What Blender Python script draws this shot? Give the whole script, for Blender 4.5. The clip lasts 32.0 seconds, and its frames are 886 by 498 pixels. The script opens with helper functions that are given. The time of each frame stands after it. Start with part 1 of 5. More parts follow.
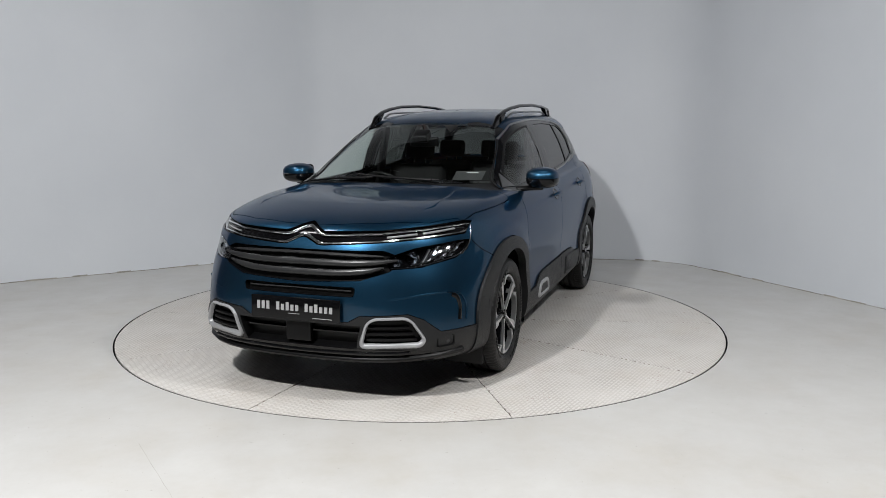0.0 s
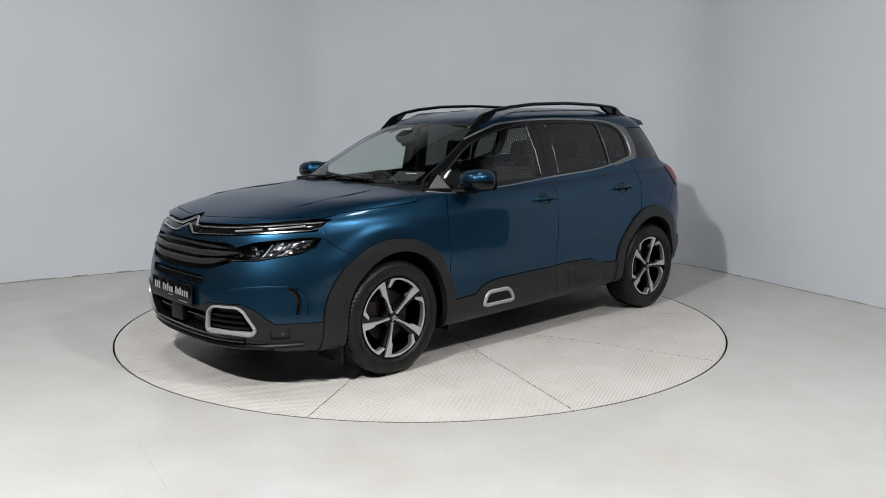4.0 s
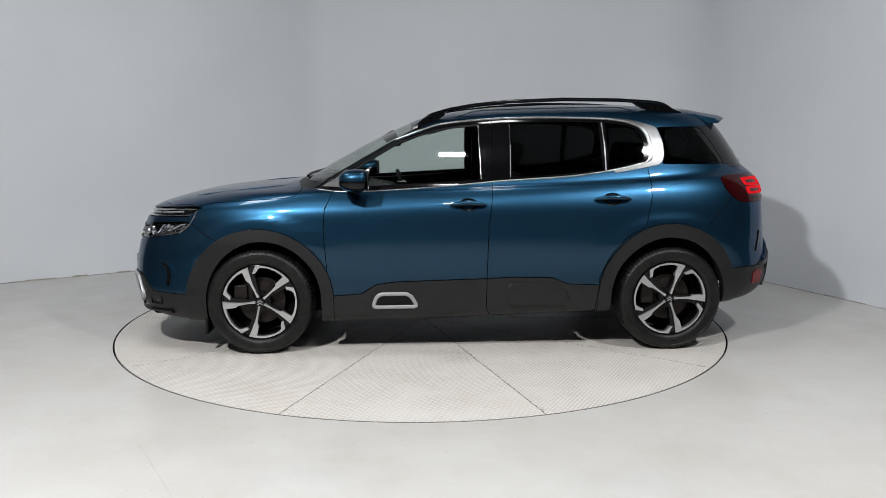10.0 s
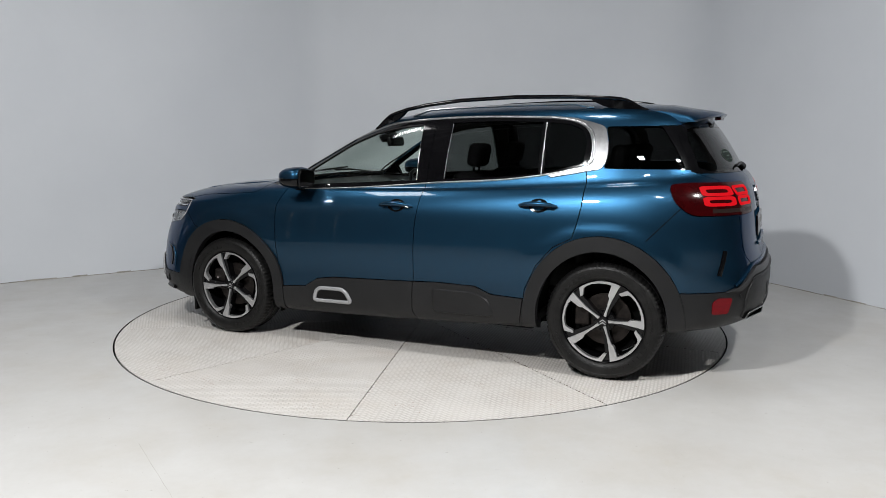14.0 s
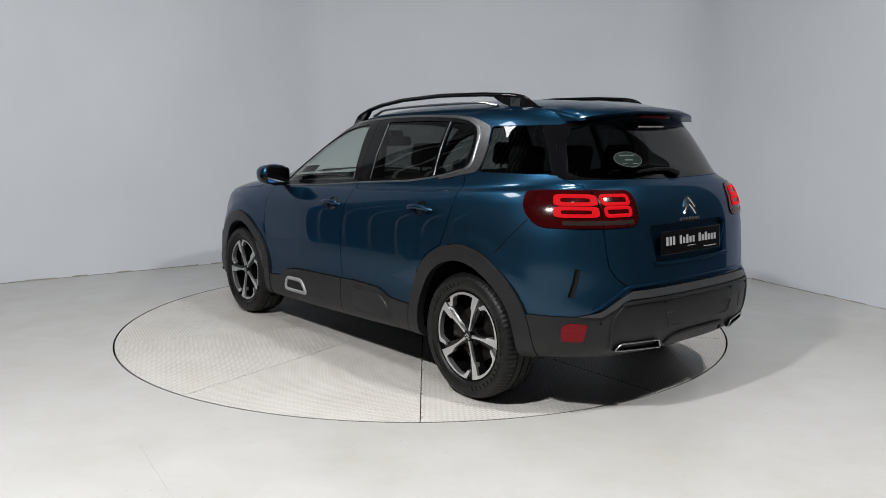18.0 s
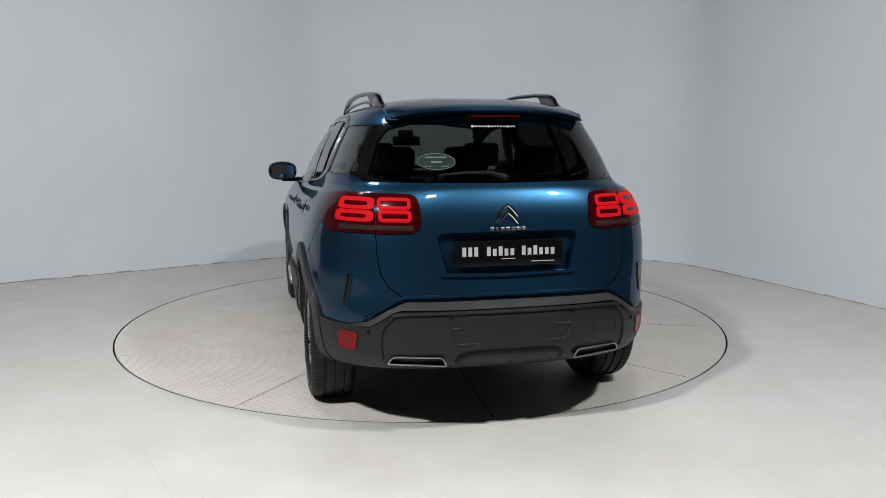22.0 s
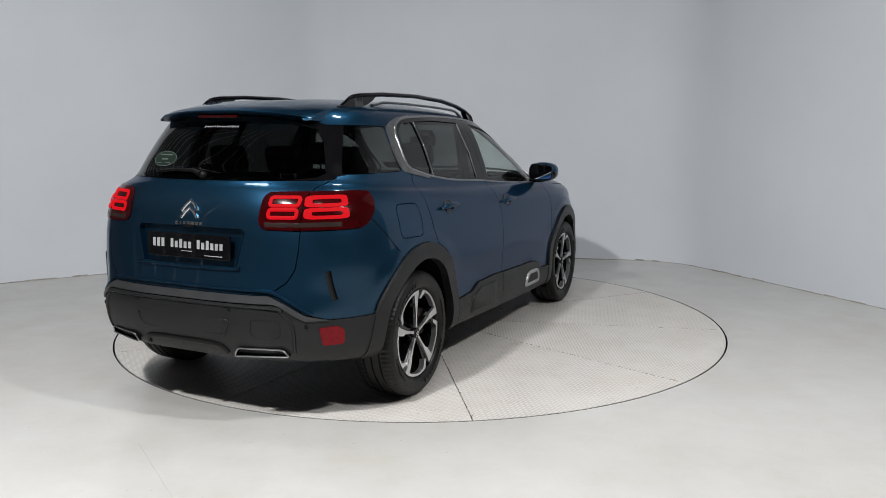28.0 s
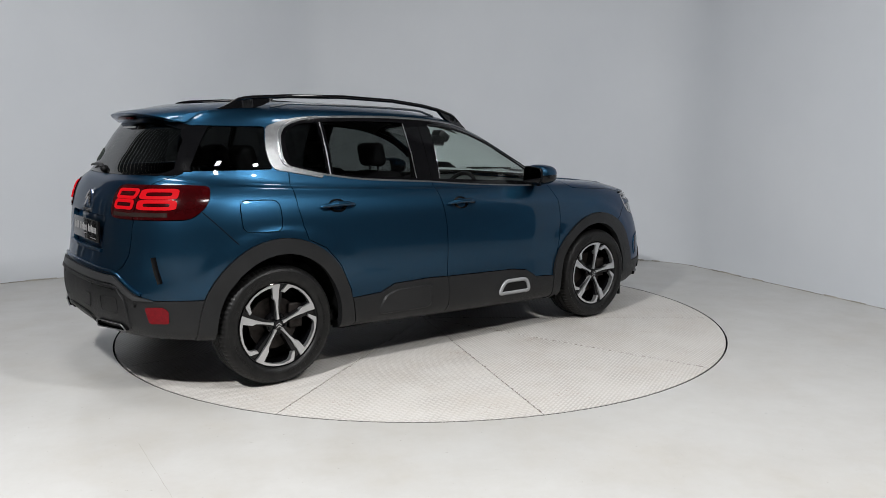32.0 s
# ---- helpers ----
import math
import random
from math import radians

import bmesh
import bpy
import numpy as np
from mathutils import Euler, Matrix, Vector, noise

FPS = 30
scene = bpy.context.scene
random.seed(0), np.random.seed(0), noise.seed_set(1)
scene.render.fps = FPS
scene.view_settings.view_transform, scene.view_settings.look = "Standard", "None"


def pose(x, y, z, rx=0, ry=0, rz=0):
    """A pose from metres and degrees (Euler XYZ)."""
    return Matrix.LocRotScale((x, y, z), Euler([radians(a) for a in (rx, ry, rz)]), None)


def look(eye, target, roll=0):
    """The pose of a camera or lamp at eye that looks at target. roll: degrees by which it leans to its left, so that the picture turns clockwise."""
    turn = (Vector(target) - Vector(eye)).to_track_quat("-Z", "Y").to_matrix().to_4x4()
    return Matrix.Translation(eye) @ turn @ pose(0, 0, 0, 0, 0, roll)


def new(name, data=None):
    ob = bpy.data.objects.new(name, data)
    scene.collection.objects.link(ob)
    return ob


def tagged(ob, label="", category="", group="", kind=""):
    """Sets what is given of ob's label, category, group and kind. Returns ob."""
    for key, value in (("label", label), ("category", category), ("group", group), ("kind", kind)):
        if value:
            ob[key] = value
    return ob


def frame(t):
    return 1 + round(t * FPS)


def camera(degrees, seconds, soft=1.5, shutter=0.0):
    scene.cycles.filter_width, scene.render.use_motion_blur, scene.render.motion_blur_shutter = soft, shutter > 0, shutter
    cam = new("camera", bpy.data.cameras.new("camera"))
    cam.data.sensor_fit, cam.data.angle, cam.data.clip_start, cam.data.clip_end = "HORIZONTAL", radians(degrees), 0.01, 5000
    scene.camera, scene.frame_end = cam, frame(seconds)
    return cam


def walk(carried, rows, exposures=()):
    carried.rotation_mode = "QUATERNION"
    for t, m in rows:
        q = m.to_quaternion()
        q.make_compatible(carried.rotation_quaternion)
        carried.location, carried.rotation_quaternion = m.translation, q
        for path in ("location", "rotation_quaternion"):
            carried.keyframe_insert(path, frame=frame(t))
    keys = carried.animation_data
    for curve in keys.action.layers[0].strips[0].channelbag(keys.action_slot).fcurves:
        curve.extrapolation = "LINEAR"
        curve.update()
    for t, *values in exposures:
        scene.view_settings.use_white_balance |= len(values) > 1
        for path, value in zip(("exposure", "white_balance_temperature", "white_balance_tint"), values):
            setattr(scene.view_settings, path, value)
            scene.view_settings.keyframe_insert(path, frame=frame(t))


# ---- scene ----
cam = camera(58.737, 32.0, soft=0.75)
EYE = (-0.9364, -6.0256, 1.467)
AIM = (0.1253, -0.1925, 0.5747)
walk(cam, [(0.0, look(EYE, AIM)), (32.0, look(EYE, AIM))])

# ---- light: flood lamps hung under the ceiling of a closed studio ----
world = bpy.data.worlds.new("studio_world")
world.use_nodes = True
world.node_tree.nodes["Background"].inputs["Color"].default_value = (0.55, 0.6, 0.68, 1)
world.node_tree.nodes["Background"].inputs["Strength"].default_value = 0.0
scene.world = world
scene.view_settings.exposure = 0.0
CEILING, LAMPS = 5.8, 4.44
# x, y, half side, watts, where it points
FLOODS = [(-2.95, -4.6, 0.13, 352, (-1.5, -3.3, 0.0)), (-0.2, -4.4, 0.16, 42, (-0.1, -3.4, 0.0)), (2.3, -4.4, 0.10, 195, (0.7, -3.5, 0.0)), (-2.4, -0.6, 0.40, 28, (-2.3, -0.4, 0.0)), (0.6, -0.9, 0.22, 16, (0.6, -0.6, 0.0))]


# ---- materials ----
def nodes_of(name):
    m = bpy.data.materials.new(name)
    m.use_nodes = True
    t = m.node_tree
    return m, t, t.nodes["Principled BSDF"]


def link(t, a, b):
    t.links.new(a, b)


def noise_of(t, scale, detail=4.0, rough=0.6, coord="Object"):
    tc = t.nodes.new("ShaderNodeTexCoord")
    n = t.nodes.new("ShaderNodeTexNoise")
    n.inputs["Scale"].default_value, n.inputs["Detail"].default_value, n.inputs["Roughness"].default_value = scale, detail, rough
    link(t, tc.outputs[coord], n.inputs["Vector"])
    return n


def ramp_of(t, fac, *stops):
    r = t.nodes.new("ShaderNodeValToRGB")
    e = r.color_ramp.elements
    while len(e) < len(stops):
        e.new(0.5)
    for k, (pos, col) in enumerate(stops):
        e[k].position, e[k].color = pos, (*col, 1)
    link(t, fac, r.inputs["Fac"])
    return r


def bump_of(t, b, height, strength, distance=0.002):
    n = t.nodes.new("ShaderNodeBump")
    n.inputs["Strength"].default_value, n.inputs["Distance"].default_value = strength, distance
    link(t, height, n.inputs["Height"])
    link(t, n.outputs["Normal"], b.inputs["Normal"])


def surface(name, dark, light, scale, rough=0.5, metal=0.0, fine=0.0, bump=0.0, coat=0.0, vary=0.08, spec=0.5):
    """A plain surface: two tones over a coarse noise, roughness that varies, and a fine relief."""
    m, t, b = nodes_of(name)
    n = noise_of(t, scale)
    r = ramp_of(t, n.outputs["Fac"], (0.3, dark), (0.7, light))
    link(t, r.outputs["Color"], b.inputs["Base Color"])
    b.inputs["Metallic"].default_value = metal
    b.inputs["Specular IOR Level"].default_value = spec
    b.inputs["Coat Weight"].default_value, b.inputs["Coat Roughness"].default_value = coat, 0.03
    g = noise_of(t, scale * 3.1)
    mr = t.nodes.new("ShaderNodeMapRange")
    mr.inputs["To Min"].default_value, mr.inputs["To Max"].default_value = max(0.0, rough - vary), min(1.0, rough + vary)
    link(t, g.outputs["Fac"], mr.inputs["Value"])
    link(t, mr.outputs["Result"], b.inputs["Roughness"])
    if bump:
        f = noise_of(t, fine, 2.0)
        bump_of(t, b, f.outputs["Fac"], bump)
    return m


def glass(name, tint, clear, gloss=0.028):
    """A window pane: a tinted clear sheet under a mirror gloss."""
    m, t, b = nodes_of(name)
    t.nodes.remove(b)
    out = t.nodes["Material Output"]
    tr, gl, mx, lw = (t.nodes.new(k) for k in ("ShaderNodeBsdfTransparent", "ShaderNodeBsdfGlossy", "ShaderNodeMixShader", "ShaderNodeLayerWeight"))
    tr.inputs["Color"].default_value = (*[c * clear for c in tint], 1)
    gl.inputs["Roughness"].default_value = 0.015
    lw.inputs["Blend"].default_value = 0.5
    pw, ml = t.nodes.new("ShaderNodeMath"), t.nodes.new("ShaderNodeMath")
    pw.operation, pw.inputs[1].default_value = "POWER", 4.5
    ml.operation, ml.inputs[1].default_value, ml.inputs[2].default_value = "MULTIPLY_ADD", 0.93, gloss
    link(t, lw.outputs["Facing"], pw.inputs[0])
    link(t, pw.outputs[0], ml.inputs[0])
    link(t, ml.outputs[0], mx.inputs["Fac"])
    link(t, tr.outputs["BSDF"], mx.inputs[1])
    link(t, gl.outputs["BSDF"], mx.inputs[2])
    link(t, mx.outputs["Shader"], out.inputs["Surface"])
    return m


def car_paint():
    """Teal-blue metallic lacquer: flakes in the base, a clear coat above."""
    m, t, b = nodes_of("teal_blue_lacquer")
    n = noise_of(t, 900.0, 1.0)
    r = ramp_of(t, n.outputs["Fac"], (0.35, (0.0085, 0.038, 0.075)), (0.65, (0.020, 0.070, 0.131)))
    link(t, r.outputs["Color"], b.inputs["Base Color"])
    b.inputs["Metallic"].default_value, b.inputs["Roughness"].default_value = 0.95, 0.36
    b.inputs["Specular Tint"].default_value = (0.25, 0.36, 0.5, 1)
    b.inputs["Coat Weight"].default_value, b.inputs["Coat IOR"].default_value = 0.8, 1.36
    d = noise_of(t, 14.0, 6.0, 0.7)
    mr = t.nodes.new("ShaderNodeMapRange")
    mr.inputs["From Min"].default_value, mr.inputs["To Min"].default_value, mr.inputs["To Max"].default_value = 0.35, 0.01, 0.05
    link(t, d.outputs["Fac"], mr.inputs["Value"])
    link(t, mr.outputs["Result"], b.inputs["Coat Roughness"])
    return m


def glowing(name, colour, strength, base=(0.1, 0.1, 0.1), spec=0.15):
    m, t, b = nodes_of(name)
    b.inputs["Base Color"].default_value = (*base, 1)
    b.inputs["Specular IOR Level"].default_value = spec
    b.inputs["Emission Color"].default_value, b.inputs["Emission Strength"].default_value = (*colour, 1), strength
    return m


PAINT = car_paint()
PLASTIC = surface("dark_grey_plastic", (0.0065, 0.0067, 0.0073), (0.0105, 0.0107, 0.0115), 6, 0.46, 0, 900, 0.3, spec=0.34)
BLACK = surface("satin_black", (0.002, 0.002, 0.0023), (0.004, 0.004, 0.0043), 9, 0.4, spec=0.18)
GLOSS = surface("gloss_black", (0.002, 0.002, 0.0025), (0.004, 0.004, 0.0045), 5, 0.08, vary=0.04, spec=0.3)
VOID = surface("black_underseal", (0.0015, 0.0015, 0.0015), (0.003, 0.003, 0.003), 12, 0.9, 0, 60, 0.4, spec=0.1)
RUBBER = surface("tyre_rubber", (0.0012, 0.0012, 0.0014), (0.010, 0.0098, 0.0095), 22, 0.46, 0, 110, 0.9, vary=0.25, spec=0.28)
CHROME = surface("polished_chrome", (0.55, 0.56, 0.58), (0.7, 0.71, 0.73), 8, 0.12, 1.0, vary=0.05)
SATIN = surface("satin_chrome", (0.30, 0.305, 0.315), (0.38, 0.385, 0.395), 8, 0.30, 1.0, vary=0.06)
DARKTRIM = surface("dark_satin_trim", (0.15, 0.152, 0.156), (0.21, 0.213, 0.218), 30, 0.36, 0.95, vary=0.06)
PRINT = surface("thin_grey_print", (0.26, 0.26, 0.265), (0.32, 0.32, 0.325), 12, 0.5)
ALLOY = surface("machined_alloy", (0.54, 0.545, 0.555), (0.62, 0.625, 0.635), 6, 0.30, 0.9, vary=0.05)
STEEL = surface("brake_steel", (0.014, 0.012, 0.011), (0.036, 0.029, 0.026), 30, 0.5, 0.7)
SATIN_GREY = surface("mid_grey_plastic", (0.028, 0.0285, 0.030), (0.04, 0.0406, 0.0425), 6, 0.40, 0.2, 900, 0.2)
SILVER = surface("silver_plastic", (0.29, 0.295, 0.305), (0.35, 0.355, 0.365), 8, 0.35, 0.3)
CLOTH = surface("dark_seat_cloth", (0.006, 0.006, 0.0065), (0.012, 0.012, 0.013), 40, 0.85, 0, 500, 0.5)
LINING = surface("pale_grey_headlining", (0.42, 0.42, 0.41), (0.48, 0.48, 0.47), 10, 0.9, 0, 400, 0.2)
RED = surface("red_lamp_plastic", (0.10, 0.002, 0.005), (0.17, 0.004, 0.008), 60, 0.2, vary=0.05, spec=0.18)
REDGLOW = glowing("lit_red_lamp", (1.0, 0.007, 0.016), 0.60, (0.05, 0.001, 0.0015), 0.03)
DARKRED = surface("dark_red_lamp_plastic", (0.016, 0.0006, 0.001), (0.030, 0.001, 0.0016), 9, 0.12, vary=0.04, spec=0.25)
DIMPRINT = surface("dim_green_print", (0.075, 0.10, 0.088), (0.10, 0.125, 0.11), 12, 0.5, spec=0.1)
WHITE = surface("white_print", (0.5, 0.5, 0.5), (0.56, 0.56, 0.56), 12, 0.5)
CLEAR = glass("clear_glass", (0.88, 0.95, 0.91), 0.92, 0.05)
TINTED = glass("privacy_glass", (0.5, 0.53, 0.53), 0.22, 0.05)
LENS = glass("lamp_lens", (0.95, 0.97, 1.0), 0.9)


def wall_paint():
    m, t, b = nodes_of("pale_grey_wall_paint")
    n = noise_of(t, 0.7, 5.0, 0.55)
    r = ramp_of(t, n.outputs["Fac"], (0.25, (0.548, 0.574, 0.612)), (0.75, (0.602, 0.626, 0.660)))
    link(t, r.outputs["Color"], b.inputs["Base Color"])
    b.inputs["Roughness"].default_value = 0.55
    f = noise_of(t, 2.2, 3.0)
    bump_of(t, b, f.outputs["Fac"], 0.2, 0.01)
    return m


def floor_paint():
    m, t, b = nodes_of("pale_epoxy_floor")
    n = noise_of(t, 1.1, 9.0, 0.66)
    r = ramp_of(t, n.outputs["Fac"], (0.26, (0.41, 0.385, 0.345)), (0.40, (0.440, 0.428, 0.406)), (0.52, (0.452, 0.446, 0.432)), (0.72, (0.485, 0.481, 0.468)))
    sp = noise_of(t, 38.0, 3.0, 0.7)
    k = ramp_of(t, sp.outputs["Fac"], (0.26, (0.45, 0.42, 0.38)), (0.31, (1.0, 1.0, 1.0)))
    sm = noise_of(t, 3.2, 7.0, 0.7)
    k2 = ramp_of(t, sm.outputs["Fac"], (0.3, (0.93, 0.92, 0.905)), (0.6, (1.0, 1.0, 1.0)))
    m1, m2 = t.nodes.new("ShaderNodeMixRGB"), t.nodes.new("ShaderNodeMixRGB")
    for mm in (m1, m2):
        mm.blend_type = "MULTIPLY"
        mm.inputs["Fac"].default_value = 1.0
    link(t, r.outputs["Color"], m1.inputs["Color1"])
    link(t, k.outputs["Color"], m1.inputs["Color2"])
    link(t, m1.outputs["Color"], m2.inputs["Color1"])
    link(t, k2.outputs["Color"], m2.inputs["Color2"])
    link(t, m2.outputs["Color"], b.inputs["Base Color"])
    g = noise_of(t, 3.5, 6.0, 0.65)
    mr = t.nodes.new("ShaderNodeMapRange")
    mr.inputs["To Min"].default_value, mr.inputs["To Max"].default_value = 0.22, 0.5
    link(t, g.outputs["Fac"], mr.inputs["Value"])
    link(t, mr.outputs["Result"], b.inputs["Roughness"])
    b.inputs["Coat Weight"].default_value, b.inputs["Coat Roughness"].default_value = 0.3, 0.07
    f = noise_of(t, 30, 4.0)
    bump_of(t, b, f.outputs["Fac"], 0.05, 0.004)
    return m


def tread_paint():
    """White-painted chequer plate with grime in the gaps of its bars."""
    m, t, b = nodes_of("white_chequer_plate")
    tc = t.nodes.new("ShaderNodeTexCoord")
    br = t.nodes.new("ShaderNodeTexBrick")
    mp = t.nodes.new("ShaderNodeMapping")
    mp.inputs["Rotation"].default_value = (0, 0, radians(45))
    link(t, tc.outputs["Object"], mp.inputs["Vector"])
    link(t, mp.outputs["Vector"], br.inputs["Vector"])
    br.inputs["Scale"].default_value = 1.0
    br.inputs["Brick Width"].default_value, br.inputs["Row Height"].default_value = 0.042, 0.021
    br.inputs["Mortar Size"].default_value, br.inputs["Mortar Smooth"].default_value = 0.0055, 0.3
    n = noise_of(t, 1.6, 8.0, 0.7)
    r = ramp_of(t, n.outputs["Fac"], (0.3, (0.53, 0.495, 0.455)), (0.5, (0.57, 0.548, 0.52)), (0.75, (0.60, 0.585, 0.562)))
    mix = t.nodes.new("ShaderNodeMixRGB")
    mix.blend_type = "MULTIPLY"
    n2 = noise_of(t, 2.3, 5.0, 0.65)
    r2 = ramp_of(t, n2.outputs["Fac"], (0.40, (0.22, 0.22, 0.22)), (0.75, (0.6, 0.6, 0.6)))
    mul = t.nodes.new("ShaderNodeMath")
    mul.operation = "MULTIPLY"
    link(t, r2.outputs["Color"], mul.inputs[0])
    link(t, br.outputs["Fac"], mul.inputs[1])
    link(t, mul.outputs[0], mix.inputs["Fac"])
    link(t, r.outputs["Color"], mix.inputs["Color1"])
    mix.inputs["Color2"].default_value = (0.42, 0.385, 0.35, 1)
    # chipped paint and rust along the joint
    xyz, ab, th, lt = (t.nodes.new(k) for k in ("ShaderNodeSeparateXYZ", "ShaderNodeMath", "ShaderNodeMath", "ShaderNodeMath"))
    link(t, tc.outputs["Object"], xyz.inputs[0])
    ab.operation, th.operation, lt.operation = "ABSOLUTE", "MULTIPLY_ADD", "LESS_THAN"
    link(t, xyz.outputs["Y"], ab.inputs[0])
    chip = noise_of(t, 26.0, 5.0, 0.75)
    link(t, chip.outputs["Fac"], th.inputs[0])
    th.inputs[1].default_value, th.inputs[2].default_value = 0.080, -0.038
    link(t, ab.outputs[0], lt.inputs[0])
    link(t, th.outputs[0], lt.inputs[1])
    rust = t.nodes.new("ShaderNodeMixRGB")
    link(t, lt.outputs[0], rust.inputs["Fac"])
    link(t, mix.outputs["Color"], rust.inputs["Color1"])
    rust.inputs["Color2"].default_value = (0.13, 0.095, 0.075, 1)
    # small rusty chips scattered over the plate
    dots = noise_of(t, 75.0, 3.0, 0.7)
    area = noise_of(t, 2.6, 3.0, 0.6)
    add = t.nodes.new("ShaderNodeMath")
    add.operation = "MULTIPLY"
    link(t, dots.outputs["Fac"], add.inputs[0])
    link(t, area.outputs["Fac"], add.inputs[1])
    spot = ramp_of(t, add.outputs[0], (0.365, (0.0, 0.0, 0.0)), (0.395, (0.7, 0.7, 0.7)))
    fleck = t.nodes.new("ShaderNodeMixRGB")
    link(t, spot.outputs["Color"], fleck.inputs["Fac"])
    link(t, rust.outputs["Color"], fleck.inputs["Color1"])
    fleck.inputs["Color2"].default_value = (0.24, 0.155, 0.10, 1)
    link(t, fleck.outputs["Color"], b.inputs["Base Color"])
    b.inputs["Roughness"].default_value = 0.45
    inv = t.nodes.new("ShaderNodeMath")
    inv.operation = "SUBTRACT"
    inv.inputs[0].default_value = 1.0
    link(t, br.outputs["Fac"], inv.inputs[1])
    bump_of(t, b, inv.outputs[0], 0.6, 0.003)
    return m


WALL, FLOOR, TREAD = wall_paint(), floor_paint(), tread_paint()
DARKWALL = surface("dark_grey_paint", (0.017, 0.0175, 0.0185), (0.028, 0.0285, 0.030), 1.5, 0.6)
GRIME = surface("dusty_grime", (0.16, 0.15, 0.13), (0.42, 0.40, 0.36), 5, 0.8)
RIBPAINT = surface("pale_sheet_paint", (0.58, 0.58, 0.58), (0.66, 0.66, 0.66), 2, 0.5)
SEAM = surface("rusty_grime", (0.03, 0.022, 0.017), (0.08, 0.05, 0.035), 7, 0.8)


# ---- small builders ----
def mesh_of(name, bm, material, smooth=True):
    bmesh.ops.recalc_face_normals(bm, faces=bm.faces[:])
    me = bpy.data.meshes.new(name)
    bm.to_mesh(me)
    bm.free()
    me.materials.append(material)
    for p in me.polygons:
        p.use_smooth = smooth
    return me


def soften(ob, degrees=40):
    """Smooth shading that keeps edges sharper than the given angle."""
    ob.data.set_sharp_from_angle(angle=radians(degrees))
    return ob


def part(name, bm, material, parent=None, label="", place=None, sharp=40):
    ob = soften(new(name, mesh_of(name, bm, material)), sharp)
    if parent:
        ob.parent = parent
    if place:
        ob.matrix_basis = place
    if label:
        tagged(ob, label)
    return ob


def box(bm, x0, x1, y0, y1, z0, z1, m=None, bevel=0.0):
    g = bmesh.ops.create_cube(bm, size=1)
    bmesh.ops.transform(bm, verts=g["verts"], matrix=Matrix.LocRotScale(((x0 + x1) / 2, (y0 + y1) / 2, (z0 + z1) / 2), None, (x1 - x0, y1 - y0, z1 - z0)))
    if bevel:
        es = {e for v in g["verts"] for e in v.link_edges}
        r = bmesh.ops.bevel(bm, geom=list(es), offset=bevel, segments=3, affect="EDGES", profile=0.6)
        vs = {v for f in r["faces"] for v in f.verts} | {v for v in g["verts"] if v.is_valid}
    else:
        vs = set(g["verts"])
    if m:
        bmesh.ops.transform(bm, verts=list(vs), matrix=m)
    return list(vs)


def tube(bm, pts, radius, sides=10, flat=1.0, closed=False, up=(0, 0, 1)):
    """A bar swept along points; radius may be one number or one for each point; flat squeezes it along 'up'."""
    rings, n = [], len(pts)
    pts = [Vector(p) for p in pts]
    for i, p in enumerate(pts):
        a = pts[(i - 1) % n] if closed or i else p
        b = pts[(i + 1) % n] if closed or i < n - 1 else p
        d = (b - a).normalized()
        s = d.cross(Vector(up))
        s = s.normalized() if s.length > 1e-6 else Vector((1, 0, 0))
        w = s.cross(d).normalized()
        r = radius[i] if isinstance(radius, (list, tuple)) else radius
        rings.append([bm.verts.new(p + s * (r * math.cos(k * math.tau / sides)) + w * (r * flat * math.sin(k * math.tau / sides))) for k in range(sides)])
    for i in range(n if closed else n - 1):
        q, w = rings[i], rings[(i + 1) % n]
        for k in range(sides):
            bm.faces.new((q[k], q[(k + 1) % sides], w[(k + 1) % sides], w[k]))
    if not closed:
        bm.faces.new(rings[0][::-1])
        bm.faces.new(rings[-1])


def lathe(bm, profile, sides=48, axis="y", closed=False):
    """Turns (radius, along) points about an axis."""
    rings = []
    for r, a in profile:
        ring = []
        for k in range(sides):
            c, s = r * math.cos(k * math.tau / sides), r * math.sin(k * math.tau / sides)
            ring.append(bm.verts.new((c, a, s) if axis == "y" else (c, s, a)))
        rings.append(ring)
    for i in range(len(rings) if closed else len(rings) - 1):
        q, w = rings[i], rings[(i + 1) % len(rings)]
        for k in range(sides):
            bm.faces.new((q[k], q[(k + 1) % sides], w[(k + 1) % sides], w[k]))
    return rings


def slab(bm, outline, thickness, m=None):
    """An outline in x, y, raised to a thickness."""
    lo = [bm.verts.new((x, y, 0)) for x, y in outline]
    hi = [bm.verts.new((x, y, thickness)) for x, y in outline]
    bm.faces.new(lo[::-1])
    bm.faces.new(hi)
    for i in range(len(lo)):
        j = (i + 1) % len(lo)
        bm.faces.new((lo[i], lo[j], hi[j], hi[i]))
    if m:
        bmesh.ops.transform(bm, verts=lo + hi, matrix=m)


def rounded(pts, r, steps=4):
    """A polygon with its corners rounded; r is one radius or one for each corner."""
    out, n = [], len(pts)
    for i in range(n):
        p, a, b = Vector(pts[i]), Vector(pts[i - 1]), Vector(pts[(i + 1) % n])
        k = r[i] if isinstance(r, (list, tuple)) else r
        k = min(k, (a - p).length * 0.48, (b - p).length * 0.48)
        if k < 1e-4:
            out.append(tuple(p))
            continue
        q, w = p + (a - p).normalized() * k, p + (b - p).normalized() * k
        for s in range(steps + 1):
            f = s / steps
            out.append(tuple(q * (1 - f) ** 2 + p * 2 * f * (1 - f) + w * f * f))
    return out


